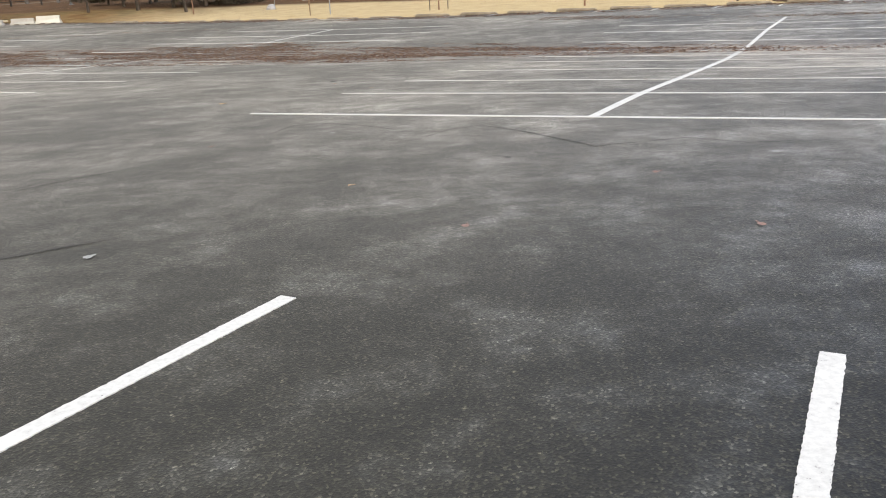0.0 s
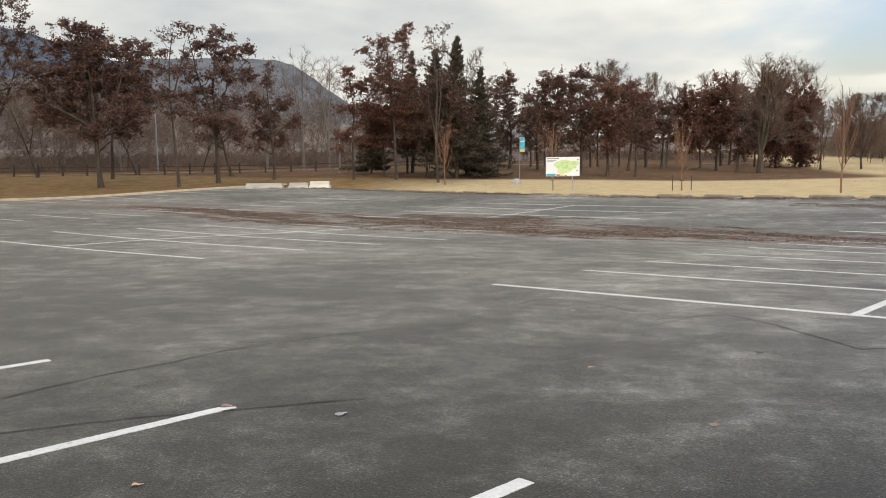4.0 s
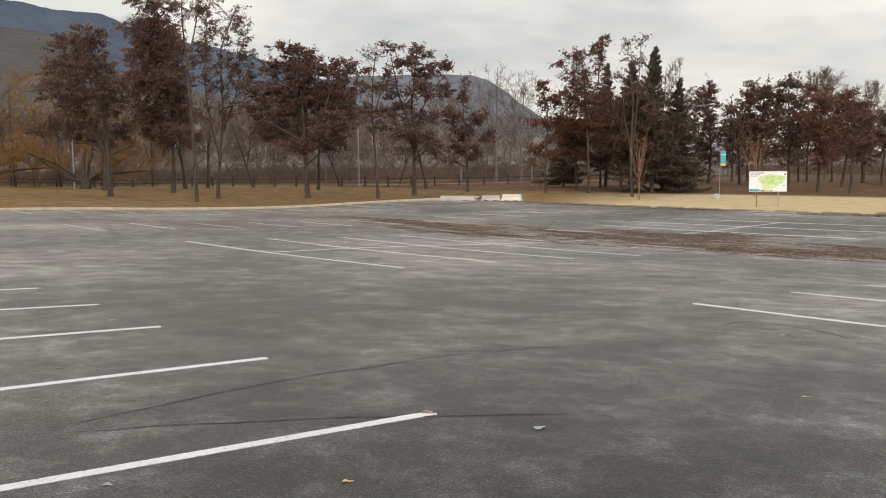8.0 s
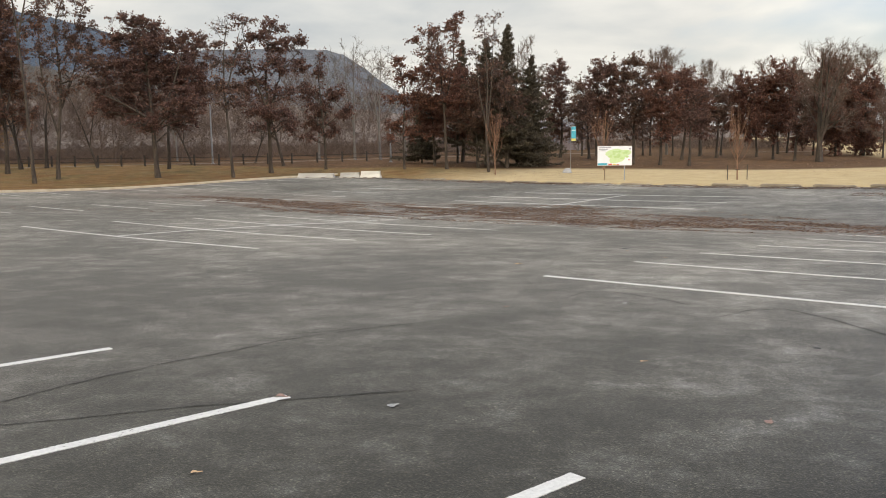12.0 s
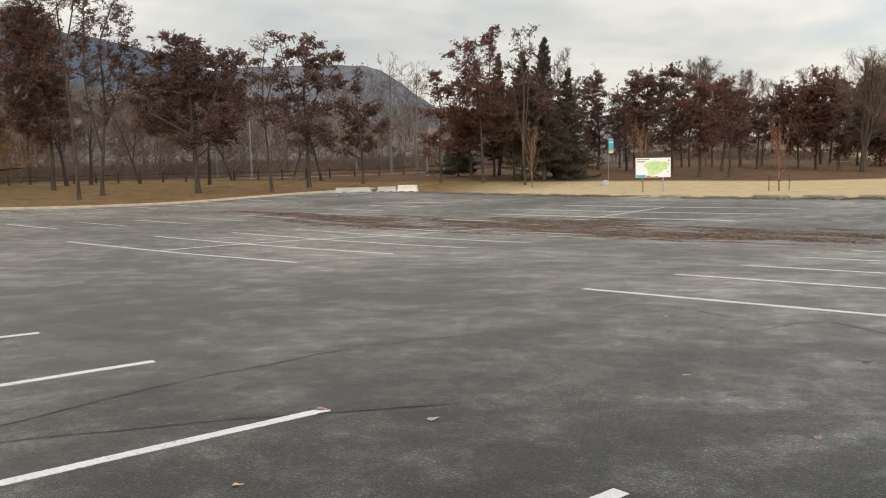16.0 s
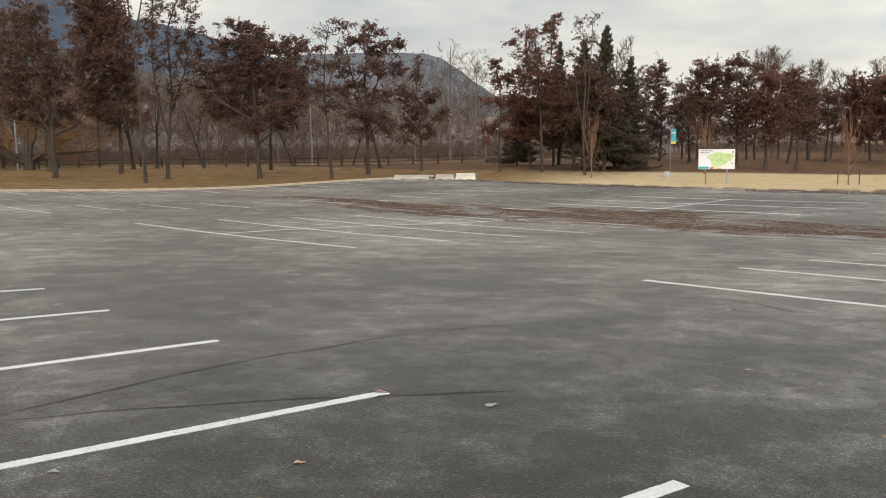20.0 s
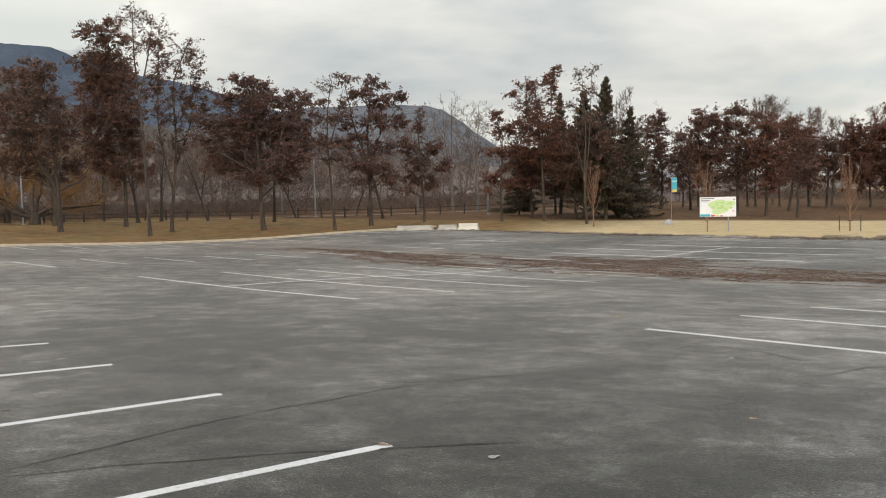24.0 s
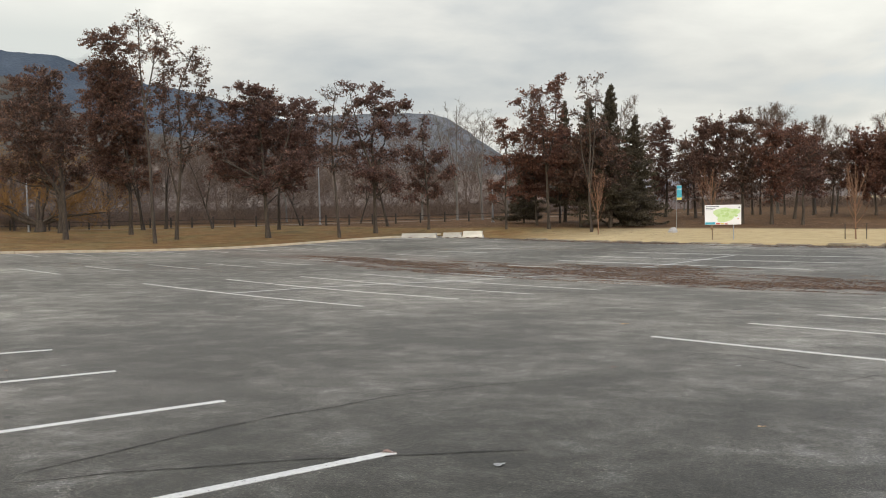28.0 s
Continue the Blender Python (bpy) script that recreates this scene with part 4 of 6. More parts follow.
crown_tree(18, -33.7, 64.5, [[(0, 0), (-0.06, 3.85), (-0.26, 7.72), (0.23, 12.52)], [(-0.1, 4.33), (1.01, 8.18), (3.0, 10.57)], [(-0.12, 5.3), (-1.3, 8.7), (-1.89, 12.31)]], [(-1.79, 12.54, 1.16, 0.57, 0.45), (0.61, 12.23, 1.16, 0.81, 0.6), (2.77, 11.05, 0.97, 0.48, 0.75), (-0.77, 10.9, 1.35, 0.81, 0.65), (1.16, 10.59, 1.45, 0.86, 0.8), (-1.88, 8.95, 1.35, 0.86, 0.6), (0.78, 8.86, 1.46, 0.96, 0.75), (2.73, 9.03, 0.88, 0.82, 0.8), (-1.19, 7.25, 1.65, 0.96, 0.7), (1.07, 6.73, 1.36, 0.87, 0.55), (-1.0, 5.32, 1.84, 0.87, 0.7), (0.93, 4.8, 1.22, 0.82, 0.7), (1.79, 3.81, 0.88, 0.63, 0.6)], LEAF_A, 0.23, "upright tree with clusters of maroon leaves", inner=0.24)
crown_tree(19, -37.6, 74.6, [[(0, 0), (-0.66, 3.2), (-1.53, 6.56)]], [(-1.26, 6.11, 1.34, 1.0, 0.4), (-1.98, 3.89, 1.34, 0.78, 0.35)], LEAF_A, 0.2, "leaning tree with scattered maroon leaves")
crown_tree(20, -31.1, 69.9, [[(0, 0), (-0.04, 3.22), (-0.28, 6.8), (-0.38, 9.6)], [(-0.12, 4.25), (0.78, 6.27), (1.89, 5.23)]], [(-0.17, 9.75, 0.66, 0.71, 0.3), (-0.4, 8.54, 0.72, 0.81, 0.5), (-1.35, 7.03, 1.02, 0.76, 0.75), (0.8, 6.88, 1.23, 0.71, 0.75), (-0.25, 5.78, 1.43, 0.87, 0.8), (2.04, 4.92, 0.82, 0.82, 0.8), (-0.79, 4.26, 1.23, 0.92, 0.8), (0.53, 3.42, 0.92, 0.66, 0.7), (-1.33, 2.99, 0.72, 0.51, 0.6)], LEAF_A, 0.16, "small tree with a narrow top and maroon leaves", inner=0.24)
crown_tree(21, -23.2, 68.5, [[(0, 0), (-0.01, 2.61), (0.22, 5.97), (-0.21, 8.94)]], [(-0.26, 8.85, 0.76, 0.48, 0.75), (0.24, 7.5, 0.95, 0.67, 0.8), (-0.3, 6.08, 1.15, 0.62, 0.8), (-0.81, 3.83, 0.82, 0.63, 0.9), (0.62, 3.08, 0.96, 0.48, 0.8), (-0.83, 2.62, 0.67, 0.34, 0.7), (0.4, 4.76, 0.77, 0.53, 0.6)], LEAF_C, 0.13, "narrow young tree with red-brown leaves", inner=0.24)
# clump round the conifers
crown_tree(22, -19.5, 68.8, [[(0, 0), (-0.06, 3.46), (-0.3, 7.24), (-0.81, 11.95)], [(-0.14, 4.88), (0.65, 8.62), (0.87, 12.34)]], [(-2.47, 10.6, 0.47, 0.33, 0.8), (-1.52, 11.32, 0.84, 0.75, 0.5), (-0.11, 11.92, 0.79, 0.51, 0.6), (0.96, 12.15, 0.51, 0.56, 0.65), (-1.07, 9.61, 1.31, 0.94, 0.5), (0.9, 10.48, 0.6, 1.12, 0.5), (-1.79, 7.99, 1.31, 0.94, 0.7), (0.17, 7.7, 1.4, 1.13, 0.75), (-1.11, 5.85, 1.64, 1.13, 0.95), (0.62, 5.57, 1.3, 1.03, 0.9)], LEAF_C, 0.17, "tall tree with rust-red leaves, thin at the top", grow=1.18, inner=0.4)
crown_tree(23, -22.0, 73.7, [[(0, 0), (-0.02, 2.91), (-0.39, 5.98)]], [(-0.8, 5.48, 1.42, 1.12, 0.85), (0.61, 4.43, 1.71, 1.22, 0.85), (-0.52, 3.18, 1.42, 0.71, 0.75)], LEAF_C, 0.14, "small dense tree with rust-brown leaves", grow=1.2, inner=0.8)
crown_tree(24, -20.8, 77.2, [[(0, 0), (0.03, 2.8), (0.17, 6.47)], [(0.02, 2.27), (0.83, 4.88)]], [(0.06, 5.69, 1.76, 1.47, 0.8), (1.18, 3.93, 1.45, 1.26, 0.75), (-0.5, 2.81, 1.36, 0.63, 0.7), (0.59, 7.77, 1.29, 1.05, 0.6)], LEAF_C, 0.14, "dense brown-leaved tree in the clump", grow=1.15, inner=0.9)
crown_tree(25, -17.3, 71.0, [[(0, 0), (-0.07, 2.88), (0.15, 6.23), (0.73, 9.07)], [(-0.02, 2.88), (1.41, 5.72), (2.82, 7.58)]], [(-0.23, 6.25, 1.6, 1.34, 0.6), (1.28, 6.92, 1.59, 1.52, 0.5), (-0.72, 4.34, 1.42, 1.34, 0.7), (2.11, 5.13, 1.58, 1.33, 0.6), (3.15, 7.0, 1.02, 1.32, 0.45), (3.6, 4.47, 1.11, 1.14, 0.5), (0.93, 3.58, 1.41, 0.96, 0.6)], LEAF_B, 0.16, "thin brown-leaved tree overlapping the dark spruces", grow=1.2, inner=1.1)
crown_tree(30, -15.1, 65.4, [[(0, 0), (-0.19, 3.43), (-0.03, 6.94), (-0.34, 11.75)], [(-0.11, 2.99), (0.35, 6.93), (0.65, 12.13)], [(-0.15, 3.21), (-0.69, 6.08), (-1.01, 9.6)]], [(-0.77, 11.68, 0.69, 0.52, 0.16), (0.52, 11.88, 0.56, 0.48, 0.2), (0.08, 10.42, 1.2, 0.87, 0.12), (-0.92, 9.16, 0.78, 0.79, 0.12), (0.71, 8.44, 0.77, 0.96, 0.15)], LEAF_B, 0.13, "tall thin-leaved tree with grey-brown stems before the spruces")
conifer(26, -17.2, 73.5, 11.2, 5.6, 1.6, None, "tall dark spruce with a ragged top")
conifer(27, -14.8, 71.0, 11.9, 6.0, 1.2, None, "dark green spruce close to its neighbour")
conifer(28, -12.9, 72.6, 9.5, 5.4, 0.3, None, "dark spruce with boughs to the ground")
conifer(29, -24.9, 78.9, 6.2, 4.6, 0.5, None, "small dark spruce behind the red-leaved trees")
conifer(23, -20.9, 79.4, 11.6, 4.4, 2.0, None, "slim dark spruce behind the rust-red trees")
bare_tree(57, -14.3, 73.0, 11.2, 3.6, 4.5, BARK, BROWN_TWIG, "fine-twigged bare tree standing among the spruces", 24, 7, 10, 3, up=0.14, profile="oval", thick=0.9, trunk_r=0.12)
bare_tree(63, -13.5, 80.0, 9.5, 3.0, 4.0, BARK, BROWN_TWIG, "fine-twigged bare tree behind the spruces", 22, 7, 10, 3, up=0.14, profile="oval", thick=0.9, trunk_r=0.11)
# clump behind the map board
crown_tree(31, -12.7, 88.4, [[(0, 0), (0.17, 3.04), (-0.36, 8.77)]], [(-0.14, 9.1, 0.93, 0.63, 0.8), (-1.25, 7.66, 0.77, 0.57, 0.7), (0.46, 7.94, 0.77, 0.51, 0.7), (-0.7, 6.27, 1.32, 0.74, 0.85), (-0.1, 4.59, 1.21, 0.74, 0.75), (-1.26, 3.94, 0.78, 0.75, 0.65)], LEAF_A, 0.2, "park tree with layered dark maroon leaves", grow=1.42, inner=1.0)
crown_tree(32, -9.5, 86.2, [[(0, 0), (-0.1, 3.58), (-0.63, 7.18)]], [(-0.89, 7.02, 0.95, 0.77, 0.5), (-1.16, 5.27, 1.16, 0.88, 0.65), (0.21, 4.13, 0.89, 0.77, 0.55), (-1.42, 3.34, 0.9, 0.61, 0.45)], LEAF_B, 0.19, "park tree with thin dark brown leaves", grow=1.42, inner=1.0)
crown_tree(33, -6.9, 76.2, [[(0, 0), (-0.0, 3.62), (0.31, 8.18)], [(-0.0, 3.14), (-0.69, 6.06), (-0.92, 7.75)]], [(-0.69, 7.74, 0.87, 0.77, 0.8), (0.45, 8.41, 0.77, 0.53, 0.85), (0.95, 7.19, 0.9, 0.76, 0.85), (-0.92, 6.26, 1.01, 0.77, 0.9), (0.45, 5.53, 1.26, 0.86, 0.85), (-0.69, 4.12, 1.1, 0.63, 0.65), (1.4, 4.54, 0.85, 0.77, 0.65)], LEAF_A, 0.2, "rounded park tree dense with dark maroon leaves", grow=1.42, inner=1.0)
crown_tree(34, -4.6, 76.6, [[(0, 0), (-0.01, 3.6), (-0.2, 8.76)], [(-0.01, 3.12), (0.74, 5.96), (1.44, 8.2)]], [(-0.25, 8.95, 0.58, 0.38, 0.8), (-0.24, 7.72, 0.85, 0.62, 0.7), (1.35, 8.3, 0.75, 0.42, 0.8), (0.65, 7.15, 0.75, 0.62, 0.45), (-0.24, 6.0, 1.07, 0.86, 0.65), (1.1, 5.0, 0.84, 1.14, 0.35), (-0.46, 4.09, 1.07, 0.86, 0.45)], LEAF_B, 0.19, "tall park tree with open dark brown foliage", grow=1.42, inner=1.0)
crown_tree(35, -2.2, 75.1, [[(0, 0), (-0.06, 3.11), (0.01, 7.27)], [(-0.06, 2.88), (0.87, 4.93)]], [(0.09, 7.45, 0.72, 0.51, 0.8), (-0.16, 6.17, 1.02, 0.74, 0.85), (0.87, 5.12, 1.01, 0.83, 0.85), (-0.19, 4.51, 0.9, 0.74, 0.75), (0.45, 3.33, 0.81, 0.51, 0.65)], LEAF_C, 0.19, "park tree with dense rust-brown leaves", grow=1.42, inner=1.0)
crown_tree(36, -0.5, 86.3, [[(0, 0), (0.36, 3.52), (0.24, 7.98)], [(0.32, 3.0), (1.4, 6.11)]], [(0.24, 8.25, 0.91, 0.47, 0.9), (-0.62, 7.45, 1.01, 0.58, 0.9), (1.2, 7.42, 0.9, 0.68, 0.9), (0.44, 6.14, 1.43, 0.94, 0.95), (1.69, 5.31, 0.94, 0.83, 0.85), (0.21, 4.32, 1.34, 0.74, 0.75)], LEAF_C, 0.2, "broad park tree dense with rust-brown leaves", grow=1.42, inner=1.0)
crown_tree(37, 0.2, 74.3, [[(0, 0), (0.07, 2.62), (0.25, 5.32)]], [(0.59, 4.19, 0.98, 0.63, 0.75), (-0.02, 3.53, 0.86, 0.5, 0.65), (1.15, 5.91, 0.57, 0.49, 0.75)], LEAF_A, 0.17, "park tree with maroon leaves over the brown ground", grow=1.42, inner=1.0)
crown_tree(38, 2.9, 92.5, [[(0, 0), (0.12, 3.5), (-0.15, 6.72)]], [(-0.15, 6.5, 0.94, 0.5, 0.75), (0.65, 5.41, 0.74, 0.61, 0.8), (-0.39, 4.62, 1.05, 0.72, 0.85), (0.62, 3.76, 0.54, 0.39, 0.7)], LEAF_B, 0.17, "small park tree with dark brown leaves", grow=1.42, inner=1.0)
crown_tree(140, -4.6, 93.8, [[(0, 0), (-0.01, 3.5), (0.14, 6.12)]], [(-0.4, 5.85, 0.92, 0.76, 0.45), (0.69, 5.23, 0.91, 0.75, 0.45), (0.15, 3.91, 1.03, 0.58, 0.4)], LEAF_B, 0.16, "slim park tree standing deep in the clump", grow=1.42, inner=1.0)
crown_tree(141, -3.8, 94.0, [[(0, 0), (-0.01, 3.5), (0.51, 6.67)]], [(-0.02, 6.4, 0.91, 0.75, 0.45), (1.05, 5.78, 0.91, 0.75, 0.45), (0.52, 4.47, 1.02, 0.58, 0.4)], LEAF_B, 0.16, "slim park tree standing deep in the clump", grow=1.42, inner=1.0)
crown_tree(142, -1.5, 94.7, [[(0, 0), (-0.02, 3.49), (0.13, 5.8)]], [(-0.4, 5.53, 0.91, 0.75, 0.45), (0.66, 4.91, 0.9, 0.75, 0.45), (0.14, 3.6, 1.01, 0.58, 0.4)], LEAF_B, 0.16, "slim park tree standing deep in the clump", grow=1.42, inner=1.0)
crown_tree(143, 1.3, 95.7, [[(0, 0), (-0.02, 3.48), (0.22, 5.78)]], [(-0.3, 5.51, 0.89, 0.75, 0.45), (0.75, 4.9, 0.88, 0.75, 0.45), (0.24, 3.59, 0.99, 0.58, 0.4)], LEAF_B, 0.16, "slim park tree standing deep in the clump", grow=1.42, inner=1.0)
crown_tree(144, -11.0, 92.9, [[(0, 0), (0.0, 3.58), (0.23, 5.95)]], [(-0.34, 5.67, 0.97, 0.77, 0.45), (0.8, 5.04, 0.96, 0.77, 0.45), (0.23, 3.69, 1.08, 0.59, 0.4)], LEAF_B, 0.16, "slim park tree standing deep in the clump", grow=1.42, inner=1.0)
crown_tree(145, -9.4, 92.8, [[(0, 0), (-0.0, 3.55), (0.78, 5.89)]], [(0.22, 5.61, 0.95, 0.77, 0.45), (1.34, 4.99, 0.94, 0.76, 0.45), (0.78, 3.65, 1.06, 0.59, 0.4)], LEAF_B, 0.16, "slim park tree standing deep in the clump", grow=1.42, inner=1.0)
bare_tree(39, -2.2, 97.5, 11.8, 4.2, 6.0, PALE, BROWN_TWIG, "tall bare tree with a rounded brush of fine twigs", 40, 9, 11, 4, up=0.20, profile="oval", thick=0.9, fork=0.5)
bare_tree(40, 1.5, 98.6, 10.6, 3.4, 5.5, PALE, BROWN_TWIG, "bare tree with an upright brush of fine twigs", 30, 8, 10, 4, up=0.18, profile="oval", thick=0.9, fork=0.5)
bare_tree(41, 3.6, 99.2, 9.6, 3.6, 5.0, PALE, BROWN_TWIG, "bare tree with limbs fanned out to one side", 24, 7, 9, 4, 0.5, up=0.14, profile="oval", thick=0.9, fork=0.5)
# clump on the open field
crown_tree(42, 7.2, 97.1, [[(0, 0), (-0.05, 2.43), (-0.48, 7.19)], [(-0.06, 2.11), (-1.51, 5.95)]], [(-1.89, 6.15, 0.9, 0.57, 0.8), (-0.54, 7.44, 1.08, 0.56, 0.8), (-1.52, 4.68, 1.35, 0.89, 0.8), (-2.17, 3.42, 0.9, 0.57, 0.7), (0.09, 5.29, 1.21, 1.07, 0.75)], LEAF_C, 0.17, "park tree with rust-red leaves at the edge of the field", grow=1.5, inner=1.5, sprays=12.0, size=0.145)
crown_tree(43, 8.1, 88.6, [[(0, 0), (0.12, 2.51), (-0.1, 7.13)]], [(-0.28, 7.7, 1.16, 0.51, 0.9), (0.88, 7.33, 1.1, 0.51, 0.9), (-0.28, 5.7, 1.39, 0.98, 0.85), (-0.87, 3.68, 1.11, 0.64, 0.6), (0.88, 4.23, 1.1, 0.81, 0.75)], LEAF_C, 0.17, "park tree dense with rust-red leaves", grow=1.5, inner=1.5, sprays=12.0, size=0.145)
crown_tree(44, 11.5, 109.2, [[(0, 0), (0.14, 3.01), (0.71, 8.67)]], [(0.85, 8.67, 1.35, 0.77, 0.9), (0.86, 6.2, 1.5, 1.2, 0.9), (0.36, 3.36, 1.22, 0.78, 0.6)], LEAF_C, 0.17, "park tree with rust-brown leaves in the field clump", grow=1.5, inner=1.5, sprays=12.0, size=0.145)
crown_tree(46, 9.6, 84.5, [[(0, 0), (0.16, 2.22), (0.71, 4.7), (0.98, 6.33)]], [(0.99, 4.97, 1.05, 0.93, 0.6), (0.44, 3.33, 1.05, 0.72, 0.5), (1.27, 2.76, 0.77, 0.77, 0.4)], LEAF_A, 0.17, "park tree with maroon leaves beside a great bare one", grow=1.5, inner=1.5, sprays=12.0, size=0.145)
crown_tree(47, 15.0, 96.5, [[(0, 0), (-0.08, 2.41), (-0.25, 8.06)], [(-0.08, 2.09), (0.84, 4.91)]], [(-2.19, 7.8, 0.88, 0.81, 0.6), (-0.06, 8.36, 1.06, 0.74, 0.85), (-0.42, 6.19, 1.5, 1.12, 0.9), (0.97, 4.28, 1.19, 1.13, 0.85), (0.11, 2.09, 1.2, 0.7, 0.85)], LEAF_C, 0.2, "broad park tree dense with rust-brown leaves", grow=1.5, inner=1.5, sprays=12.0, size=0.145)
crown_tree(48, 18.2, 99.8, [[(0, 0), (-0.09, 2.36), (-0.01, 6.91)]], [(-0.21, 6.91, 1.22, 0.84, 0.5), (0.52, 4.96, 1.09, 1.1, 0.5), (-0.81, 2.77, 1.36, 0.91, 0.9), (0.18, 1.38, 0.91, 0.46, 0.9), (1.14, 6.88, 0.51, 0.45, 0.3)], LEAF_C, 0.17, "park tree with thinning rust-brown leaves", grow=1.5, inner=1.5, sprays=12.0, size=0.145)
crown_tree(58, 19.4, 110.5, [[(0, 0), (-0.02, 2.32), (-0.51, 7.37)]], [(-0.36, 6.8, 1.07, 0.93, 0.7), (-0.62, 4.86, 1.22, 1.01, 0.8), (-0.04, 3.41, 1.29, 0.79, 0.8)], LEAF_A, 0.17, "park tree with maroon leaves at the back of the clump", grow=1.5, inner=1.5, sprays=12.0, size=0.145)
crown_tree(59, 13.4, 101.5, [[(0, 0), (0.06, 2.4), (0.24, 6.37)]], [(0.57, 7.02, 1.12, 0.98, 0.7), (0.71, 4.71, 1.12, 0.92, 0.6), (-0.08, 3.73, 1.0, 0.66, 0.5)], LEAF_A, 0.16, "park tree with maroon leaves behind a great bare one", grow=1.5, inner=1.5, sprays=12.0, size=0.145)
bare_tree(45, 11.4, 82.2, 10.6, 6.8, 2.4, BARK, BROWN_TWIG, "large bare spreading tree with thick grey limbs", 34, 8, 10, 4, up=0.16, trunk_r=0.32, profile="oval", thick=0.9, fork=0.22)
bare_tree(49, 18.6, 103.4, 11.8, 5.6, 4.0, BARK, BROWN_TWIG, "bare tree with fine ascending twigs behind the clump", 32, 8, 11, 4, 0.5, up=0.17, profile="oval", thick=0.9)
bare_tree(50, 10.1, 105.0, 11.2, 4.8, 5.0, BARK, BROWN_TWIG, "bare tree rising behind the rust-red trees", 28, 8, 10, 4, up=0.16, profile="oval", thick=0.9)
bare_tree(51, 18.2, 90.4, 6.8, 3.8, 1.8, BARK, RUSSET_DARK, "bare reddish-twigged tree on the field", 26, 7, 10, 3, up=0.14, profile="oval", thick=1.0)
bare_tree(52, 22.2, 91.4, 7.6, 5.2, 1.6, BARK, RUSSET_DARK, "rounded bare tree with dense reddish twigs", 46, 9, 13, 5, -0.3, up=0.16, profile="oval", thick=1.1, fork=0.22)
bare_tree(64, 26.0, 114.6, 7.4, 3.6, 1.8, BARK, RUSSET_DARK, "bare reddish tree behind a rounder one", 26, 7, 9, 4, up=0.16, profile="oval", thick=1.0)
# far edge of the field
conifer(53, 42.8, 138.6, 9.0, 4.6, 0.5, None, "dark lone spruce at the far side of the field")
bare_tree(54, 39.8, 152.9, 8.0, 6.0, 1.6, BARK, BROWN_TWIG, "", 18, 6, 6, 3)
bare_tree(55, 48.2, 146.1, 7.4, 6.0, 1.4, BARK, RUSSET, "", 22, 6, 7, 3)
conifer(56, 43.9, 122.5, 8.9, 6.2, 1.2, TAN_NEEDLE, "large bronze-needled larch on the field edge", 0.8)


far_rng = random.Random(3)


def at_bearing(az, d):
    return d * math.sin(radians(az)), d * math.cos(radians(az))


def repeat(ob, x, y, turn, k, label="", dz=0.0):
    c = copy_thing(ob, Matrix.LocRotScale((x, y, ground_z(x, y) - 0.05 + dz), Euler((0, 0, turn)), (k, k, k * far_rng.uniform(0.9, 1.1))))
    if label:
        c["label"] = label
    return c


# belt of trees closing the field
belt = bare_tree(60, 51.0, 131.0, 6.6, 5.0, 0.5, BARK, RUSSET_DARK, "bare reddish tree in the belt beyond the field", 28, 7, 8, 3, up=0.1, profile="oval", thick=1.8, group="tree belt beyond the field", split=False)
belt2 = crown_tree(61, 54.0, 128.0, [[(0, 0), (0.1, 2.4), (0.0, 4.6)], [(0.1, 1.8), (0.9, 3.2), (1.2, 4.4)]], [(0, 5.3, 1.3, 0.8, 0.8), (-1.3, 4.4, 1.2, 0.8, 0.8), (1.4, 4.3, 1.2, 0.9, 0.8), (0, 3.4, 1.8, 1.0, 0.9), (-1.6, 2.6, 1.2, 0.9, 0.8), (1.5, 2.5, 1.3, 1.0, 0.8), (0, 1.6, 1.6, 0.8, 0.7)], LEAF_C, 0.15, "brown-leaved tree in the belt beyond the field", "tree belt beyond the field", sprays=6.0, size=0.17, split=False)
pine = conifer(62, 62.5, 122.0, 7.0, 4.2, 0.4, None, "dark pine in the belt beyond the field")
for i in range(84):
    az = 12.5 + i * 0.262 + far_rng.uniform(-0.2, 0.2)
    if 15.8 < az < 17.9:
        continue
    d = far_rng.uniform(140, 172)
    src = far_rng.choice((belt, belt, belt, belt2))
    repeat(src, *at_bearing(az, d), far_rng.uniform(0, 6), far_rng.uniform(0.9, 1.4) * (1.12 if az > 18 else 0.75))
for i in range(16):
    repeat(pine, *at_bearing(27.0 + i * 0.5, far_rng.uniform(136, 160)), far_rng.uniform(0, 6), far_rng.uniform(0.75, 1.05))

# bare riverside wood behind the lawn
wood = [bare_tree(70 + k, *at_bearing(-30 - 4 * k, 112), 9 + k, 9.0, 0.9, BROWN_TWIG, BROWN_TWIG, "bare grey-brown tree in the riverside wood", 26, 6, 6, 2, group="bare riverside wood", up=0.12, split=False, trunk_r=0.085, fork=0.14, stem=0.07, thick=2.2) for k in range(4)]
white = [bare_tree(76 + k, *at_bearing(-22.0 + 1.7 * k, 92), 13.4 - k, 5.0, 4.0, PALE, PALE, "tall bare pale-barked tree behind the lawn", 20, 5, 6, 3, group="bare riverside wood", up=0.15, profile="tall", split=False) for k in range(2)]
willow = bare_tree(80, *at_bearing(-52.5, 103), 12.5, 12.0, 1.2, BARK, WILLOW, "spreading bare willow with orange twigs", 26, 7, 9, 4, group="bare riverside wood", up=0.05, split=False, fork=0.12, thick=2.2)
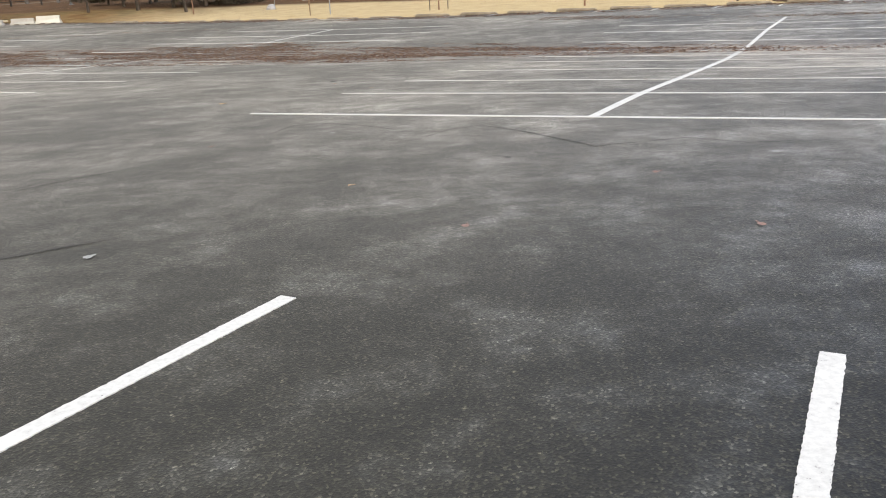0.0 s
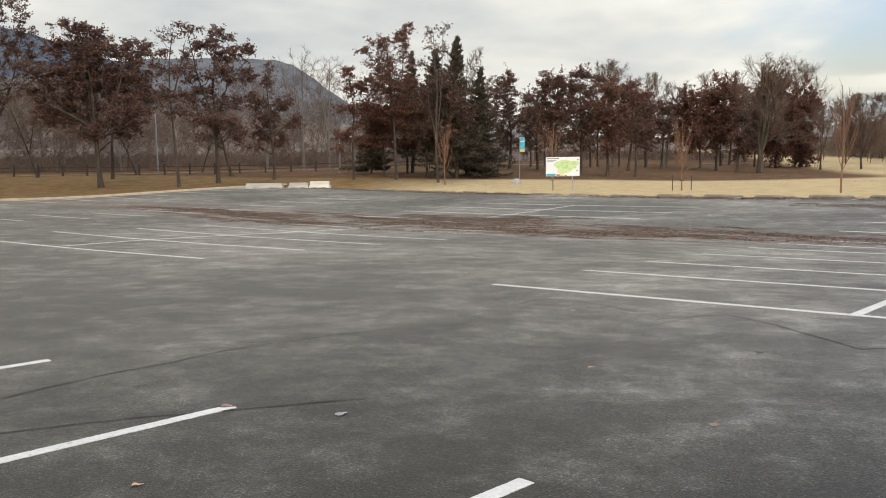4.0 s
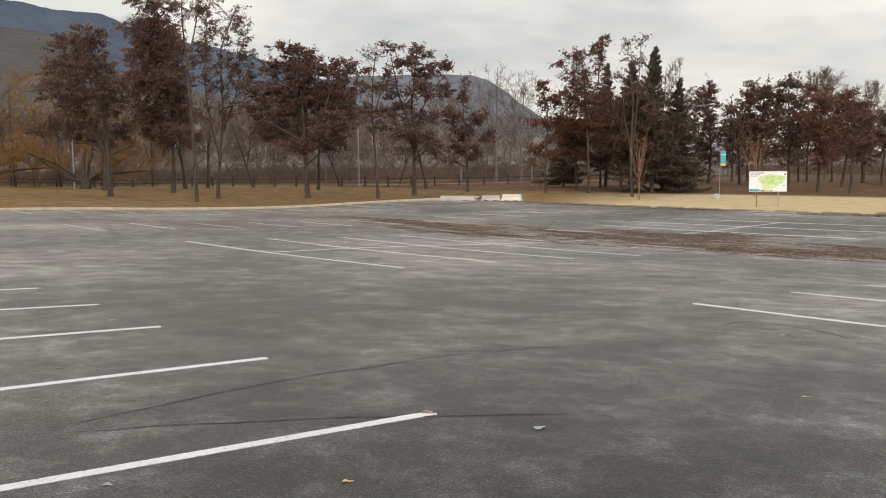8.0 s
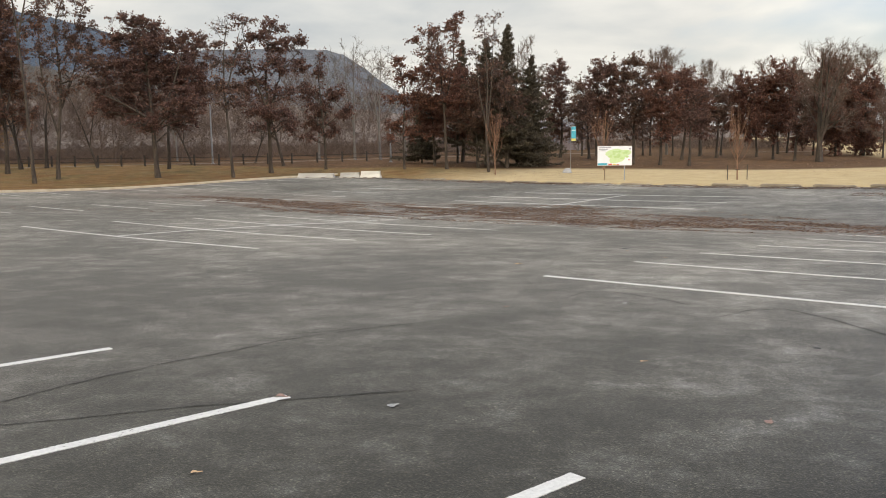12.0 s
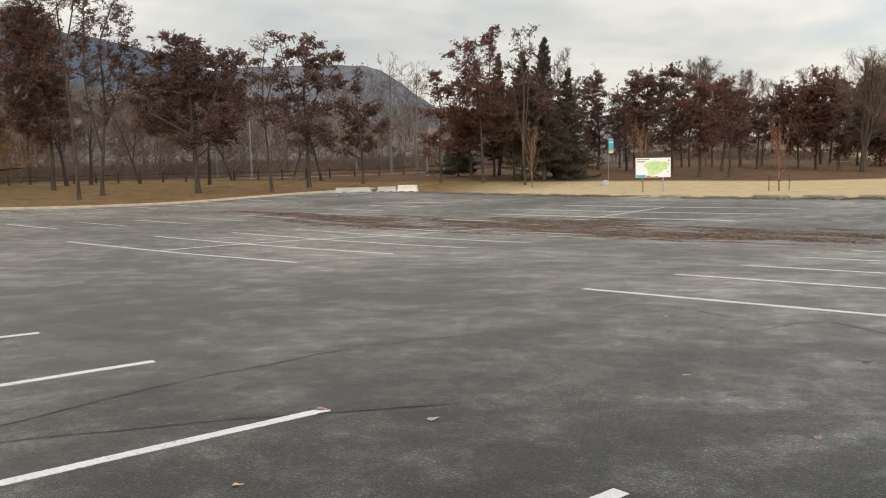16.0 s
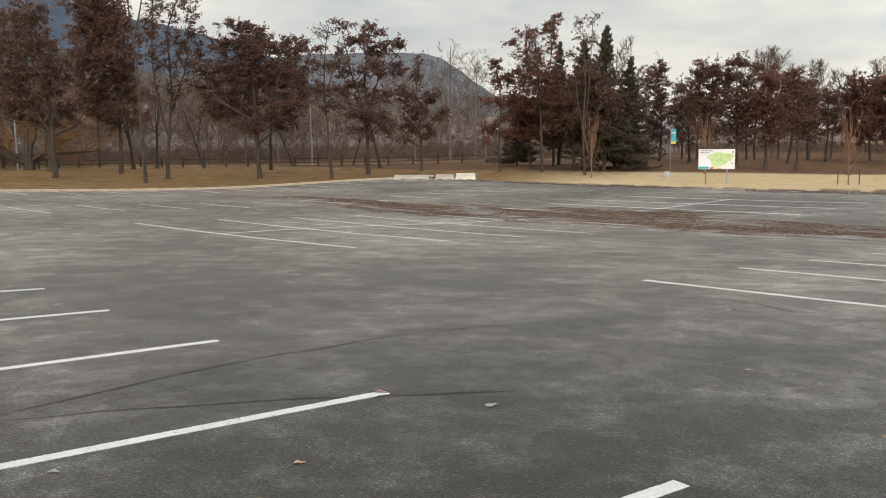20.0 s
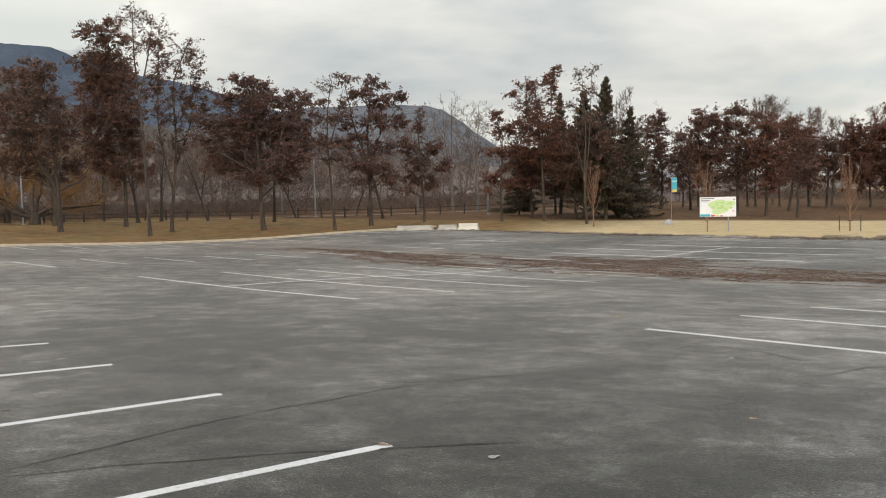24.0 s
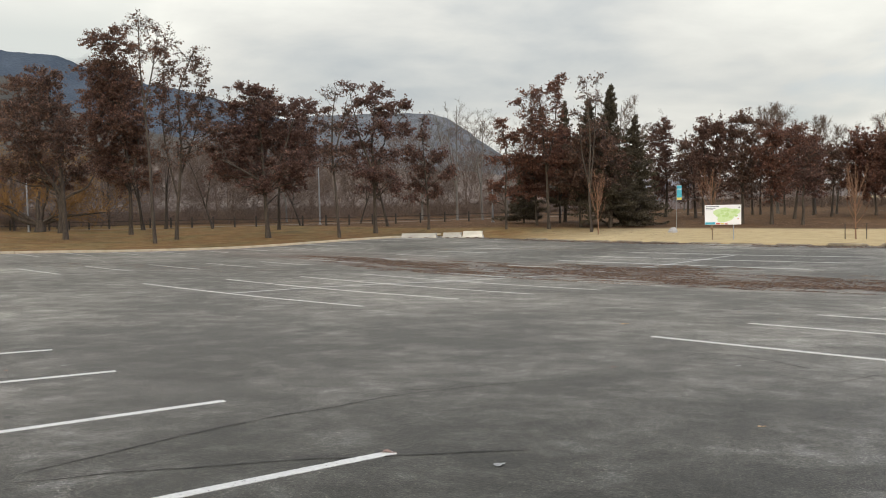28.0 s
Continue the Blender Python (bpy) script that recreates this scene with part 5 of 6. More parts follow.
for i in range(92):
    az = -67 + i * 0.62 + far_rng.uniform(-0.5, 0.5)
    d = far_rng.uniform(102, 150)
    k = far_rng.uniform(0.6, 1.05) * (1.0 if az < -20 else 0.75)
    repeat(far_rng.choice(wood), *at_bearing(az, d), far_rng.uniform(0, 6), k)
for i in range(44):
    repeat(far_rng.choice(wood), *at_bearing(-13.5 + 0.68 * i + far_rng.uniform(-0.4, 0.4), far_rng.uniform(118, 142)), far_rng.uniform(0, 6), far_rng.uniform(0.5, 0.76))
for az, d, k in ((-24.4, 96, 0.95), (-18.6, 97, 0.9), (-17.2, 100, 0.8), (-33.5, 100, 0.8), (-15.0, 104, 0.75), (-10.5, 110, 0.8), (-7.0, 112, 0.7)):
    repeat(white[i % 2], *at_bearing(az, d), far_rng.uniform(0, 6), k)
for az, d, k in ((-57.5, 101, 1.0), (-50.0, 104, 0.75), (-55.0, 108, 1.05), (-61.5, 106, 1.1), (-47.6, 108, 0.85), (-64.5, 108, 1.1), (-44.6, 112, 0.7)):
    repeat(willow, *at_bearing(az, d), far_rng.uniform(0, 6), k)

# dark leaning trees just behind the lawn
bare_tree(82, *at_bearing(-38.3, 89), 9.0, 5.0, 3.0, BARK, BROWN_TWIG, "dark bare tree leaning over the riverside path", 16, 5, 5, 2, -2.6, group="leaning riverside trees", split=True)
bare_tree(83, *at_bearing(-32.6, 90), 7.5, 5.0, 2.2, BARK, BROWN_TWIG, "dark bare tree leaning over the riverside path", 16, 5, 5, 2, -2.4, group="leaning riverside trees")
bare_tree(84, *at_bearing(-28.6, 92), 7.0, 5.0, 2.0, BARK, BROWN_TWIG, "dark bare tree leaning over the riverside path", 16, 5, 5, 2, 2.2, group="leaning riverside trees")
bare_tree(85, *at_bearing(-42.6, 91), 8.0, 4.5, 3.0, BARK, BROWN_TWIG, "dark bare tree behind the lawn", 14, 5, 5, 2, -0.8, group="leaning riverside trees", trunk_r=0.22)
bare_tree(86, *at_bearing(-41.2, 92), 8.0, 4.5, 3.0, BARK, BROWN_TWIG, "dark bare tree behind the lawn", 14, 5, 5, 2, 0.6, group="leaning riverside trees", trunk_r=0.2)
bare_tree(87, *at_bearing(-47.4, 90), 9.0, 4.5, 3.4, BARK, BROWN_TWIG, "thick dark bare trunk behind the lawn", 14, 5, 5, 2, 0.3, group="leaning riverside trees", trunk_r=0.34)


def sprawling_willow(x, y, turn):
    """An old willow whose heavy dark limbs lie low and sweep outwards."""
    rng = np.random.default_rng(88)
    t = thing("willow", x, y, ground_z(x, y) - 0.1, "old sprawling willow with low dark limbs and orange twigs", "tree", turn=turn)
    part("trunk", tubes("trunk", [(np.array([(0, 0, 0), (0.1, 0, 0.6), (0.0, 0, 1.3)]), np.array([0.6, 0.5, 0.42]), 9)], BARK), None, t)
    light = []
    for dx, dy, rise, length, r in ((-1, 0.1, 0.35, 7.5, 0.30), (-1, -0.2, 0.9, 6.5, 0.24), (1, 0.2, 0.75, 6.5, 0.26), (0.6, 0.3, 1.5, 6.0, 0.22), (-0.3, 0.2, 1.8, 7.0, 0.24), (1, -0.2, 0.3, 5.0, 0.18)):
        d = np.array([dx, dy, rise])
        limb = bough(rng, (0, 0, 0.9), d / np.linalg.norm(d), length, 0.06, 7, 0.14)
        part("limb", tubes("limb", [(limb, np.linspace(r, 0.05, len(limb)), 7)], BARK), None, t)
        for j in range(34):
            p2, d2 = along(limb, rng.uniform(0.25, 0.98))
            d3 = d2 / np.linalg.norm(d2) + rng.normal(0, 0.7, 3) + np.array([0, 0, 0.6])
            sub = bough(rng, p2, d3 / np.linalg.norm(d3), rng.uniform(1.2, 3.2), 0.05, 4, 0.16)
            light.append((sub, np.linspace(0.035, 0.012, len(sub)), 4))
            for _ in range(6):
                p3, d4 = along(sub, rng.uniform(0.2, 0.98))
                d5 = d4 / np.linalg.norm(d4) + rng.normal(0, 0.5, 3)
                light.append((bough(rng, p3, d5 / np.linalg.norm(d5), rng.uniform(0.6, 1.4), -0.05, 2, 0.15), np.array([0.018, 0.014, 0.008]), 3))
    tagged(part("twig_spray", tubes("twig_spray", light, WILLOW), None, t), kind="stuff")
    return t


sprawling_willow(*at_bearing(-48.6, 95), 48.6)
sprawling_willow(*at_bearing(-54.5, 99), 54.5)

# low bare scrub along the fence: countless stems
srng = np.random.default_rng(9)
paths = []
for i in range(15000):
    az = srng.uniform(-68, 8) if i % 5 < 3 else srng.uniform(8, 36)
    d = srng.uniform(104, 140) if az < -12 else srng.uniform(120, 150) if az < 6 else srng.uniform(158, 190)
    x, y = at_bearing(az, d)
    z = ground_z(x, y) - 0.05
    hgt = srng.uniform(0.6, 2.4) * (1.0 if az < -14 else 0.7 if az < 8 else 1.3)
    lean = srng.normal(0, 0.9, 2)
    mid = np.array([x + lean[0] * hgt * 0.4, y + lean[1] * hgt * 0.4, z + hgt * 0.55])
    paths.append((np.array([(x, y, z), mid, (x + lean[0] * hgt, y + lean[1] * hgt, z + hgt)]), np.array([0.02, 0.013, 0.005]), 3))
    for _ in range(3):
        e = mid + np.array([*srng.normal(0, 0.35 * hgt, 2), srng.uniform(0.1, 0.5) * hgt])
        paths.append((np.array([mid, e]), np.array([0.015, 0.006]), 3))
scrub = new("scrub", tubes("scrub", paths, BROWN_TWIG))
tagged(scrub, "leafless brown scrub along the riverside fence", "scrub", kind="stuff")


# ---- hills ----
def hill(name, d, depth, az0, az1, profile, mat, label, seed, rough=0.05):
    """A wooded ridge: elevation angles along the bearing, falling to the plain on this side."""
    na, nr = 420, 26
    az = np.linspace(az0, az1, na)
    ridge = np.interp(az, [p[0] for p in profile], [p[1] for p in profile])
    v = np.zeros((na, nr, 3))
    for i in range(na):
        top = d * math.tan(radians(ridge[i]))
        for j in range(nr):
            f = j / (nr - 1)
            dist = d - depth * (1 - f)
            k = noise.fractal(Vector((az[i] * 0.22 + seed, f * 3.0, seed)), 1.0, 2.0, 5)
            k2 = noise.fractal(Vector((az[i] * 1.3 + seed, f * 9.0, seed)), 1.0, 2.0, 4)
            z = -3 + (top + 3) * (f ** 1.15) * (1 + (k * rough + k2 * 0.02) * (1 - f * 0.6))
            v[i, j] = (dist * math.sin(radians(az[i])), dist * math.cos(radians(az[i])), z)
    ob = new(name, mesh_of(name, v.reshape(-1, 3), grid_faces(na, nr), mat, True))
    return tagged(ob, label, "hill", kind="structure")


hill("backdrop_ridge", 2600, 1200, -95, -26, [(-95, 11), (-58, 11.2), (-52.7, 10.9), (-47.5, 10.4), (-44, 8.9), (-42.1, 7.99), (-40.3, 7.74), (-37.5, 6.99), (-36.4, 6.63), (-33, 5.6), (-26, 3.0)], HAZED_PINE, "pine-covered mountain under low cloud, blue-grey haze mixed into its colour", 1.3)
hill("backdrop_dome", 1700, 700, -42, -12, [(-42, 4.0), (-37, 5.3), (-31.3, 5.96), (-27.5, 6.07), (-25.6, 6.05), (-23.7, 5.98), (-22.5, 5.68), (-21.8, 5.22), (-21.0, 4.7), (-20.3, 4.09), (-18.7, 3.03), (-17.0, 2.2), (-14, 1.2), (-12, 0.5)], HAZE_DOME, "rounded wooded hill, grey haze mixed into its colour", 4.1)
hill("backdrop_slope", 1250, 800, -95, -30, [(-95, 9), (-55, 8.6), (-51.7, 8.3), (-49.3, 8.1), (-46.8, 6.4), (-45, 5.6), (-40, 4.6), (-35, 3.4), (-30, 1.5)], FAR_SLOPE, "brown bare lower mountain slope", 7.7)
hill("backdrop_valley", 700, 350, -60, 40, [(-60, 3.2), (-30, 2.9), (-15, 1.5), (0, 0.7), (40, 0.5)], FAR_WOOD, "low grey-brown wooded rise beyond the river", 2.2, 0.2)


# low cloud lying on the mountain's shoulder
def low_cloud(d, az0, az1, low, high):
    m = bpy.data.materials.new("low_cloud_vapour")
    m.use_nodes = True
    n, l = m.node_tree.nodes, m.node_tree.links
    n.clear()
    co = n.new("ShaderNodeTexCoord").outputs["UV"]
    sep = n.new("ShaderNodeSeparateXYZ")
    l.new(co, sep.inputs["Vector"])
    wisps = tex_noise(n, l, co, 3.0, 6, 0.6, (6.0, 1.0, 1.0))
    lift = n.new("ShaderNodeMath")
    lift.operation = "MULTIPLY_ADD"
    lift.inputs[1].default_value = 0.45
    l.new(wisps, lift.inputs[0])
    l.new(sep.outputs["Y"], lift.inputs[2])
    thick = ramp(n, l, lift.outputs["Value"], (0.22, (0.0,)), (0.42, (1.0,)))
    thick = blend(n, l, 1.0, thick, ramp(n, l, sep.outputs["Y"], (0.45, (1.0,)), (0.95, (0.0,))), "MULTIPLY")
    thick = blend(n, l, 1.0, thick, ramp(n, l, sep.outputs["X"], (0.90, (1.0,)), (0.99, (0.0,))), "MULTIPLY")
    glow = n.new("ShaderNodeEmission")
    glow.inputs["Color"].default_value, glow.inputs["Strength"].default_value = (0.70, 0.73, 0.745, 1), 1.0
    clear = n.new("ShaderNodeBsdfTransparent")
    mix = n.new("ShaderNodeMixShader")
    l.new(thick, mix.inputs["Fac"])
    l.new(clear.outputs["BSDF"], mix.inputs[1])
    l.new(glow.outputs["Emission"], mix.inputs[2])
    o = n.new("ShaderNodeOutputMaterial")
    l.new(mix.outputs["Shader"], o.inputs["Surface"])
    na, nz = 60, 6
    A, Z = np.meshgrid(np.linspace(az0, az1, na), np.linspace(0, 1, nz), indexing="ij")
    end = np.clip((az1 - A) / 5.0, 0, 1)
    el = np.radians(low + 3.2 * (1 - end) + (high - low) * Z)
    v = np.stack([d * np.sin(np.radians(A)), d * np.cos(np.radians(A)), d * np.tan(el)], -1).reshape(-1, 3)
    ob = new("backdrop_cloud", mesh_of("backdrop_cloud", v, grid_faces(na, nz), m, True))
    uvs = ob.data.uv_layers.new(name="plan")
    idx = np.zeros(len(ob.data.loops), np.int32)
    ob.data.loops.foreach_get("vertex_index", idx)
    flat = np.stack([(A - az0) / (az1 - az0), Z], -1).reshape(-1, 2)[idx]
    uvs.data.foreach_set("uv", flat.astype(np.float32).ravel())
    ob.visible_shadow = False
    return tagged(ob, "pale low cloud lying across the mountain's shoulder", "cloud", kind="structure")


low_cloud(2450, -92, -40.5, 8.4, 13.6)

# ---- wheel stops along the far edge ----
def wheel_stop():
    x, y = plan(-8.95, LOT_V + 0.35)
    t = thing("wheel_stop", x, y, ground_z(x, y) - 0.02, "grimy dark concrete wheel stop at the grass edge", "wheel stop", "wheel stops along the grass edge", -27.2)
    part("body", block(2.12, 0.22, 0.135, (0, 0, 0), 0.035, 0.92), STOP, t)
    for s in (-0.75, 0.75):
        part("steel_pin", rod(0.018, 0.018, 0.02, (s, 0, 0.14), 8), STEEL, t)
    return t


stop_rng = random.Random(8)
first_stop = wheel_stop()
for i in range(-12, 10):
    if i == 0:
        continue
    x, y = plan(-8.95 + 2.72 * i + stop_rng.uniform(-0.12, 0.12), LOT_V + 0.35 + stop_rng.uniform(-0.08, 0.08))
    copy_thing(first_stop, pose(x, y, ground_z(x, y) - 0.02 - stop_rng.uniform(0, 0.03) - (0.05 if i < -4 else 0), 0, 0, -27.2 + stop_rng.uniform(-2, 2)))


# ---- concrete barriers at the corner ----
def barrier(x, y, length, height, mat, turn, label):
    t = thing("concrete_barrier", x, y, ground_z(x, y) - 0.02, label, "barrier", "concrete barriers at the lot corner", turn)
    bm = bmesh.new()
    prof = [(-0.30, 0), (-0.30, 0.10), (-0.17, height * 0.55), (-0.12, height), (0.12, height), (0.17, height * 0.55), (0.30, 0.10), (0.30, 0)]
    ends = []
    for s, inset in ((-1, 0.0), (1, 0.0)):
        ends.append([bm.verts.new((s * (length / 2 - (0.06 if z > 0.12 else 0)), yy, z)) for yy, z in prof])
    n = len(prof)
    for i in range(n):
        bm.faces.new((ends[0][i], ends[0][(i + 1) % n], ends[1][(i + 1) % n], ends[1][i]))
    bm.faces.new(ends[0][::-1])
    bm.faces.new(ends[1])
    bmesh.ops.recalc_face_normals(bm, faces=bm.faces[:])
    bmesh.ops.bevel(bm, geom=bm.edges[:], offset=0.02, segments=1, affect="EDGES")
    part("body", bm, mat, t)
    part("lifting_slot", block(0.3, 0.62, 0.07, (-length * 0.22, 0, 0.0)), SOIL, t)
    part("lifting_slot", block(0.3, 0.62, 0.07, (length * 0.22, 0, 0.0)), SOIL, t)
    return t


barrier(-27.2, 59.3, 2.95, 0.38, BLOCK, 4.5, "low pale grey concrete barrier at the lot corner")
barrier(-24.5, 59.5, 1.56, 0.42, BLOCK, 7, "low pale grey concrete barrier beside a cream one")
barrier(-22.9, 59.7, 1.60, 0.52, CREAM, 7, "cream-painted concrete barrier, brighter than its neighbours")


# ---- park map board ----
def map_board():
    x, y = -4.4, 54.55
    t = thing("map_board", x, y, ground_z(x, y) - 0.05, "white park map board with a green map on two posts", "sign", turn=7)
    for s in (-0.62, 0.62):
        p = part("post", block(0.07, 0.07, 2.42, (s, 0.07, -0.2), 0.008), WOOD if s < 0 else STEEL, t)
        part("bolt", rod(0.02, 0.02, 0.03, (s, 0.015, 1.1), 8), STEEL, p)
    panel = part("panel", block(2.14, 0.04, 1.22, (0, 0, 0.98), 0.01), BOARD, t, "white printed panel")
    bm = bmesh.new()
    pts = []
    for k in range(26):
        a = k / 26 * 2 * math.pi
        r = 1 + 0.18 * math.sin(3 * a + 0.6) + 0.10 * math.sin(5 * a)
        pts.append((0.18 + 0.70 * r * math.cos(a), -0.026, 1.62 + 0.44 * r * math.sin(a) + 0.06 * math.cos(a)))
    bm.faces.new([bm.verts.new(p) for p in pts])
    bmesh.ops.recalc_face_normals(bm, faces=bm.faces[:])
    part("map_area", bm, MAPLIGHT, panel, "pale green printed map")
    mrng = random.Random(2)
    for k in range(16):
        cx, cz = 0.22 + mrng.uniform(-0.55, 0.6), 1.64 + mrng.uniform(-0.22, 0.25)
        bm = bmesh.new()
        q = [(cx + 0.13 * mrng.uniform(0.5, 1.2) * math.cos(a), -0.030, cz + 0.08 * mrng.uniform(0.5, 1.2) * math.sin(a)) for a in np.arange(8) * 0.785]
        bm.faces.new([bm.verts.new(p) for p in q])
        part("map_patch", bm, MAPGREEN, panel)
    for x0, w, h, z0, m in ((-0.92, 0.26, 0.14, 1.0, TEAL), (-0.62, 0.34, 0.14, 1.0, TEAL), (-0.28, 0.24, 0.10, 1.0, RED), (-0.02, 0.2, 0.08, 1.0, YELLOW), (0.2, 0.16, 0.06, 1.0, RED),
                            (-0.62, 0.76, 0.05, 2.08, INK), (-0.72, 0.56, 0.035, 1.98, INK), (-0.78, 0.4, 0.03, 1.90, INK), (0.95, 0.09, 0.09, 1.98, INK), (0.9, 0.1, 0.05, 1.3, RED)):
        part("print_bar", block(w, 0.006, h, (x0, -0.023, z0)), m, panel)
    return t


map_board()


# ---- lamp posts, banners, rock ----
def lamp_post(x, y, h, label, arm=1.1):
    t = thing("lamp_post", x, y, ground_z(x, y) - 0.05, label, "lamp post", "lamp posts along the path", -math.degrees(math.atan2(x, y)))
    part("base_plate", block(0.36, 0.36, 0.08, (0, 0, 0), 0.01), STEEL, t)
    part("pole", rod(0.10, 0.06, h, (0, 0, 0.05), 12), STEEL, t)
    part("arm", block(abs(arm), 0.06, 0.06, (arm * 0.45, 0, h - 0.02), 0.01), STEEL, t)
    part("lamp_head", block(0.42, 0.24, 0.10, (arm, 0, h - 0.06), 0.03, 0.8), STEEL, t)
    return t


lamp_post(-72.2, 62.3, 9.8, "grey steel lamp post by the willows")
lamp_post(-48.1, 79.1, 6.4, "grey steel lamp post behind the lawn trees", -0.5)
lamp_post(-29.0, 81.4, 3.6, "grey steel lamp post behind the barriers")


def banner(x, y, h, w, bh, mats, label):
    t = thing("banner_post", x, y, ground_z(x, y) - 0.05, label, "banner", "park banners", -math.degrees(math.atan2(x, y)))
    part("pole", rod(0.022, 0.018, h, (0, 0, 0), 10), STEEL, t)
    for z in (h - 0.06, h - bh - 0.06):
        part("bracket", block(w + 0.08, 0.03, 0.03, (w / 2, 0, z)), STEEL, t)
    z = h - bh - 0.03
    for m, f in mats:
        part("cloth", block(w, 0.012, bh * f - 0.004, (w / 2 + 0.05, 0, z), 0.004), m, t)
        z += bh * f
    return t


banner(-9.0, 68.4, 3.5, 0.36, 1.15, ((YELLOW, 0.16), (TEAL, 0.55), (PALETEAL, 0.05), (TEAL, 0.24)), "teal and yellow park banner on a steel post")
banner(31.9, 105.4, 3.6, 0.42, 1.15, ((TEAL, 0.2), (PALETEAL, 0.8)), "pale park banner on a post beyond the field")
banner(51.4, 122.7, 3.6, 0.40, 1.1, ((TEAL, 0.2), (PALETEAL, 0.8)), "pale park banner on a post at the field edge")
banner(52.1, 112.0, 3.0, 0.36, 0.9, ((TEAL, 0.2), (PALETEAL, 0.8)), "pale park banner on a post at the field edge")


def lump(seed, sx, sy, sz, rough=0.25, sub=3):
    bm = bmesh.new()
    bmesh.ops.create_icosphere(bm, subdivisions=sub, radius=1)
    for v in bm.verts:
        k = 1 + rough * noise.fractal(v.co * 1.3 + Vector((seed, seed * 2, 0)), 1.0, 2.0, 4)
        v.co = Vector((v.co.x * sx * k, v.co.y * sy * k, max(v.co.z, -0.3) * sz * k))
    return bm


boulder = thing("boulder", -8.6, 63.5, ground_z(-8.6, 63.5) + 0.03, "grey boulder on the grass below a banner", "rock")
part("stone", lump(3.0, 0.36, 0.3, 0.34), ROCK, boulder)

# heap of scraped soil and old snow
heap_rng = random.Random(6)
heap = thing("snow_heap", 19.2, 39.8, ground_z(19.2, 39.8), "heap of dark soil and dirty old snow at the lot edge", "snow heap", turn=-57)


def clod(seed, a, b, sx, sy, sz):
    bm = lump(seed, sx, sy, sz, 0.7, 2)
    bmesh.ops.translate(bm, verts=bm.verts[:], vec=(a, b, sz * 0.12))
    return bm


for i in range(15):
    f = i / 14
    part("soil", clod(20.0 + i, -1.5 + 1.7 * f + heap_rng.uniform(-0.1, 0.1), heap_rng.uniform(-0.25, 0.25), heap_rng.uniform(0.14, 0.32), heap_rng.uniform(0.12, 0.25), heap_rng.uniform(0.07, 0.13) + 0.13 * f * f), SOIL, heap)
for i in range(18):
    part("snow_lump", clod(50.0 + i, 0.25 + 2.3 * i / 17 + heap_rng.uniform(-0.1, 0.1), heap_rng.uniform(-0.35, 0.3), heap_rng.uniform(0.12, 0.34), heap_rng.uniform(0.1, 0.28), heap_rng.uniform(0.09, 0.22)), SNOW, heap)


# ---- staked young trees on the field edge ----
def young_tree(seed, x, y, h, w, label, stakes=True, bark=None):
    """A slim tree pruned to a bare stem, then a fan of straight upright rods."""
    rng = np.random.default_rng(seed)
    t = thing("young_tree", x, y, ground_z(x, y) - 0.05, label, "tree", "young trees on the field edge", -math.degrees(math.atan2(x, y)))
    z = np.linspace(0, h * 0.8, 8)
    stem = np.stack([0.02 * np.sin(z * 1.3 + seed), 0.02 * np.cos(z), z], 1)
    part("trunk", tubes("trunk", [(stem, np.linspace(0.055, 0.015, 8) * (h / 5.5), 8)], bark or RUSSET), None, t)
    fine = []
    for i in range(15):
        z0 = h * (0.20 + 0.42 * (i + rng.uniform(0, 0.8)) / 15)
        p0 = np.array([np.interp(z0, z, stem[:, 0]), np.interp(z0, z, stem[:, 1]), z0])
        a = i * 2.4 + rng.uniform(-0.4, 0.4)
        reach = w / 2 * rng.uniform(0.45, 1.05)
        p2 = np.array([math.cos(a) * reach, math.sin(a) * reach, min(h, z0 + h * rng.uniform(0.28, 0.5))])
        p1 = p0 + (p2 - p0) * np.array([0.75, 0.75, 0.38])
        rod_path = bezier(p0[None], p1[None], p2[None], 7)[0]
        part("limb", tubes("limb", [(rod_path, np.linspace(0.022, 0.008, 7), 5)], bark or RUSSET), None, t)
        for _ in range(9):
            q0, d = along(rod_path, rng.uniform(0.25, 0.97))
            d = d / np.linalg.norm(d) + rng.normal(0, 0.28, 3) + np.array([0, 0, 0.15])
            q2 = q0 + d / np.linalg.norm(d) * rng.uniform(0.25, 0.7) * h / 6
            fine.append((np.stack([q0, (q0 + q2) / 2 + rng.normal(0, 0.012, 3), q2]), np.array([0.010, 0.008, 0.004]), 3))
    tagged(part("twig_spray", tubes("twig_spray", fine, RUSSET), None, t), kind="stuff")
    if stakes:
        for s in (-0.55, 0.55):
            part("stake", block(0.05, 0.05, 0.95, (s, 0.0, 0), 0.006), DARKWOOD, t)
        part("tie", block(0.24, 0.03, 0.05, (0, 0, 0.62)), DARKWOOD, t)
    return t


young_tree(90, -13.8, 61.9, 4.8, 1.5, "young tree with orange-brown stems by the spruces", False)
young_tree(91, 2.9, 53.1, 4.4, 1.6, "young bare tree between two stakes on the grass")
young_tree(92, 10.6, 47.4, 5.6, 1.8, "slim young bare tree at the grass edge", False)
young_tree(93, 17.2, 42.6, 6.0, 2.3, "slim young bare tree at the grass edge", False, BARK)
young_tree(94, -6.2, 66.5, 5.0, 2.0, "young bare tree with orange-red stems behind the board", False)
young_tree(95, 30.0, 101.0, 1.6, 0.7, "small sapling out on the field", False)
young_tree(96, 37.0, 105.0, 1.8, 0.8, "small sapling out on the field", False)


# ---- riverside fence ----
fence = tagged(new("fence"), "dark post and rail fence along the riverside path", "fence")
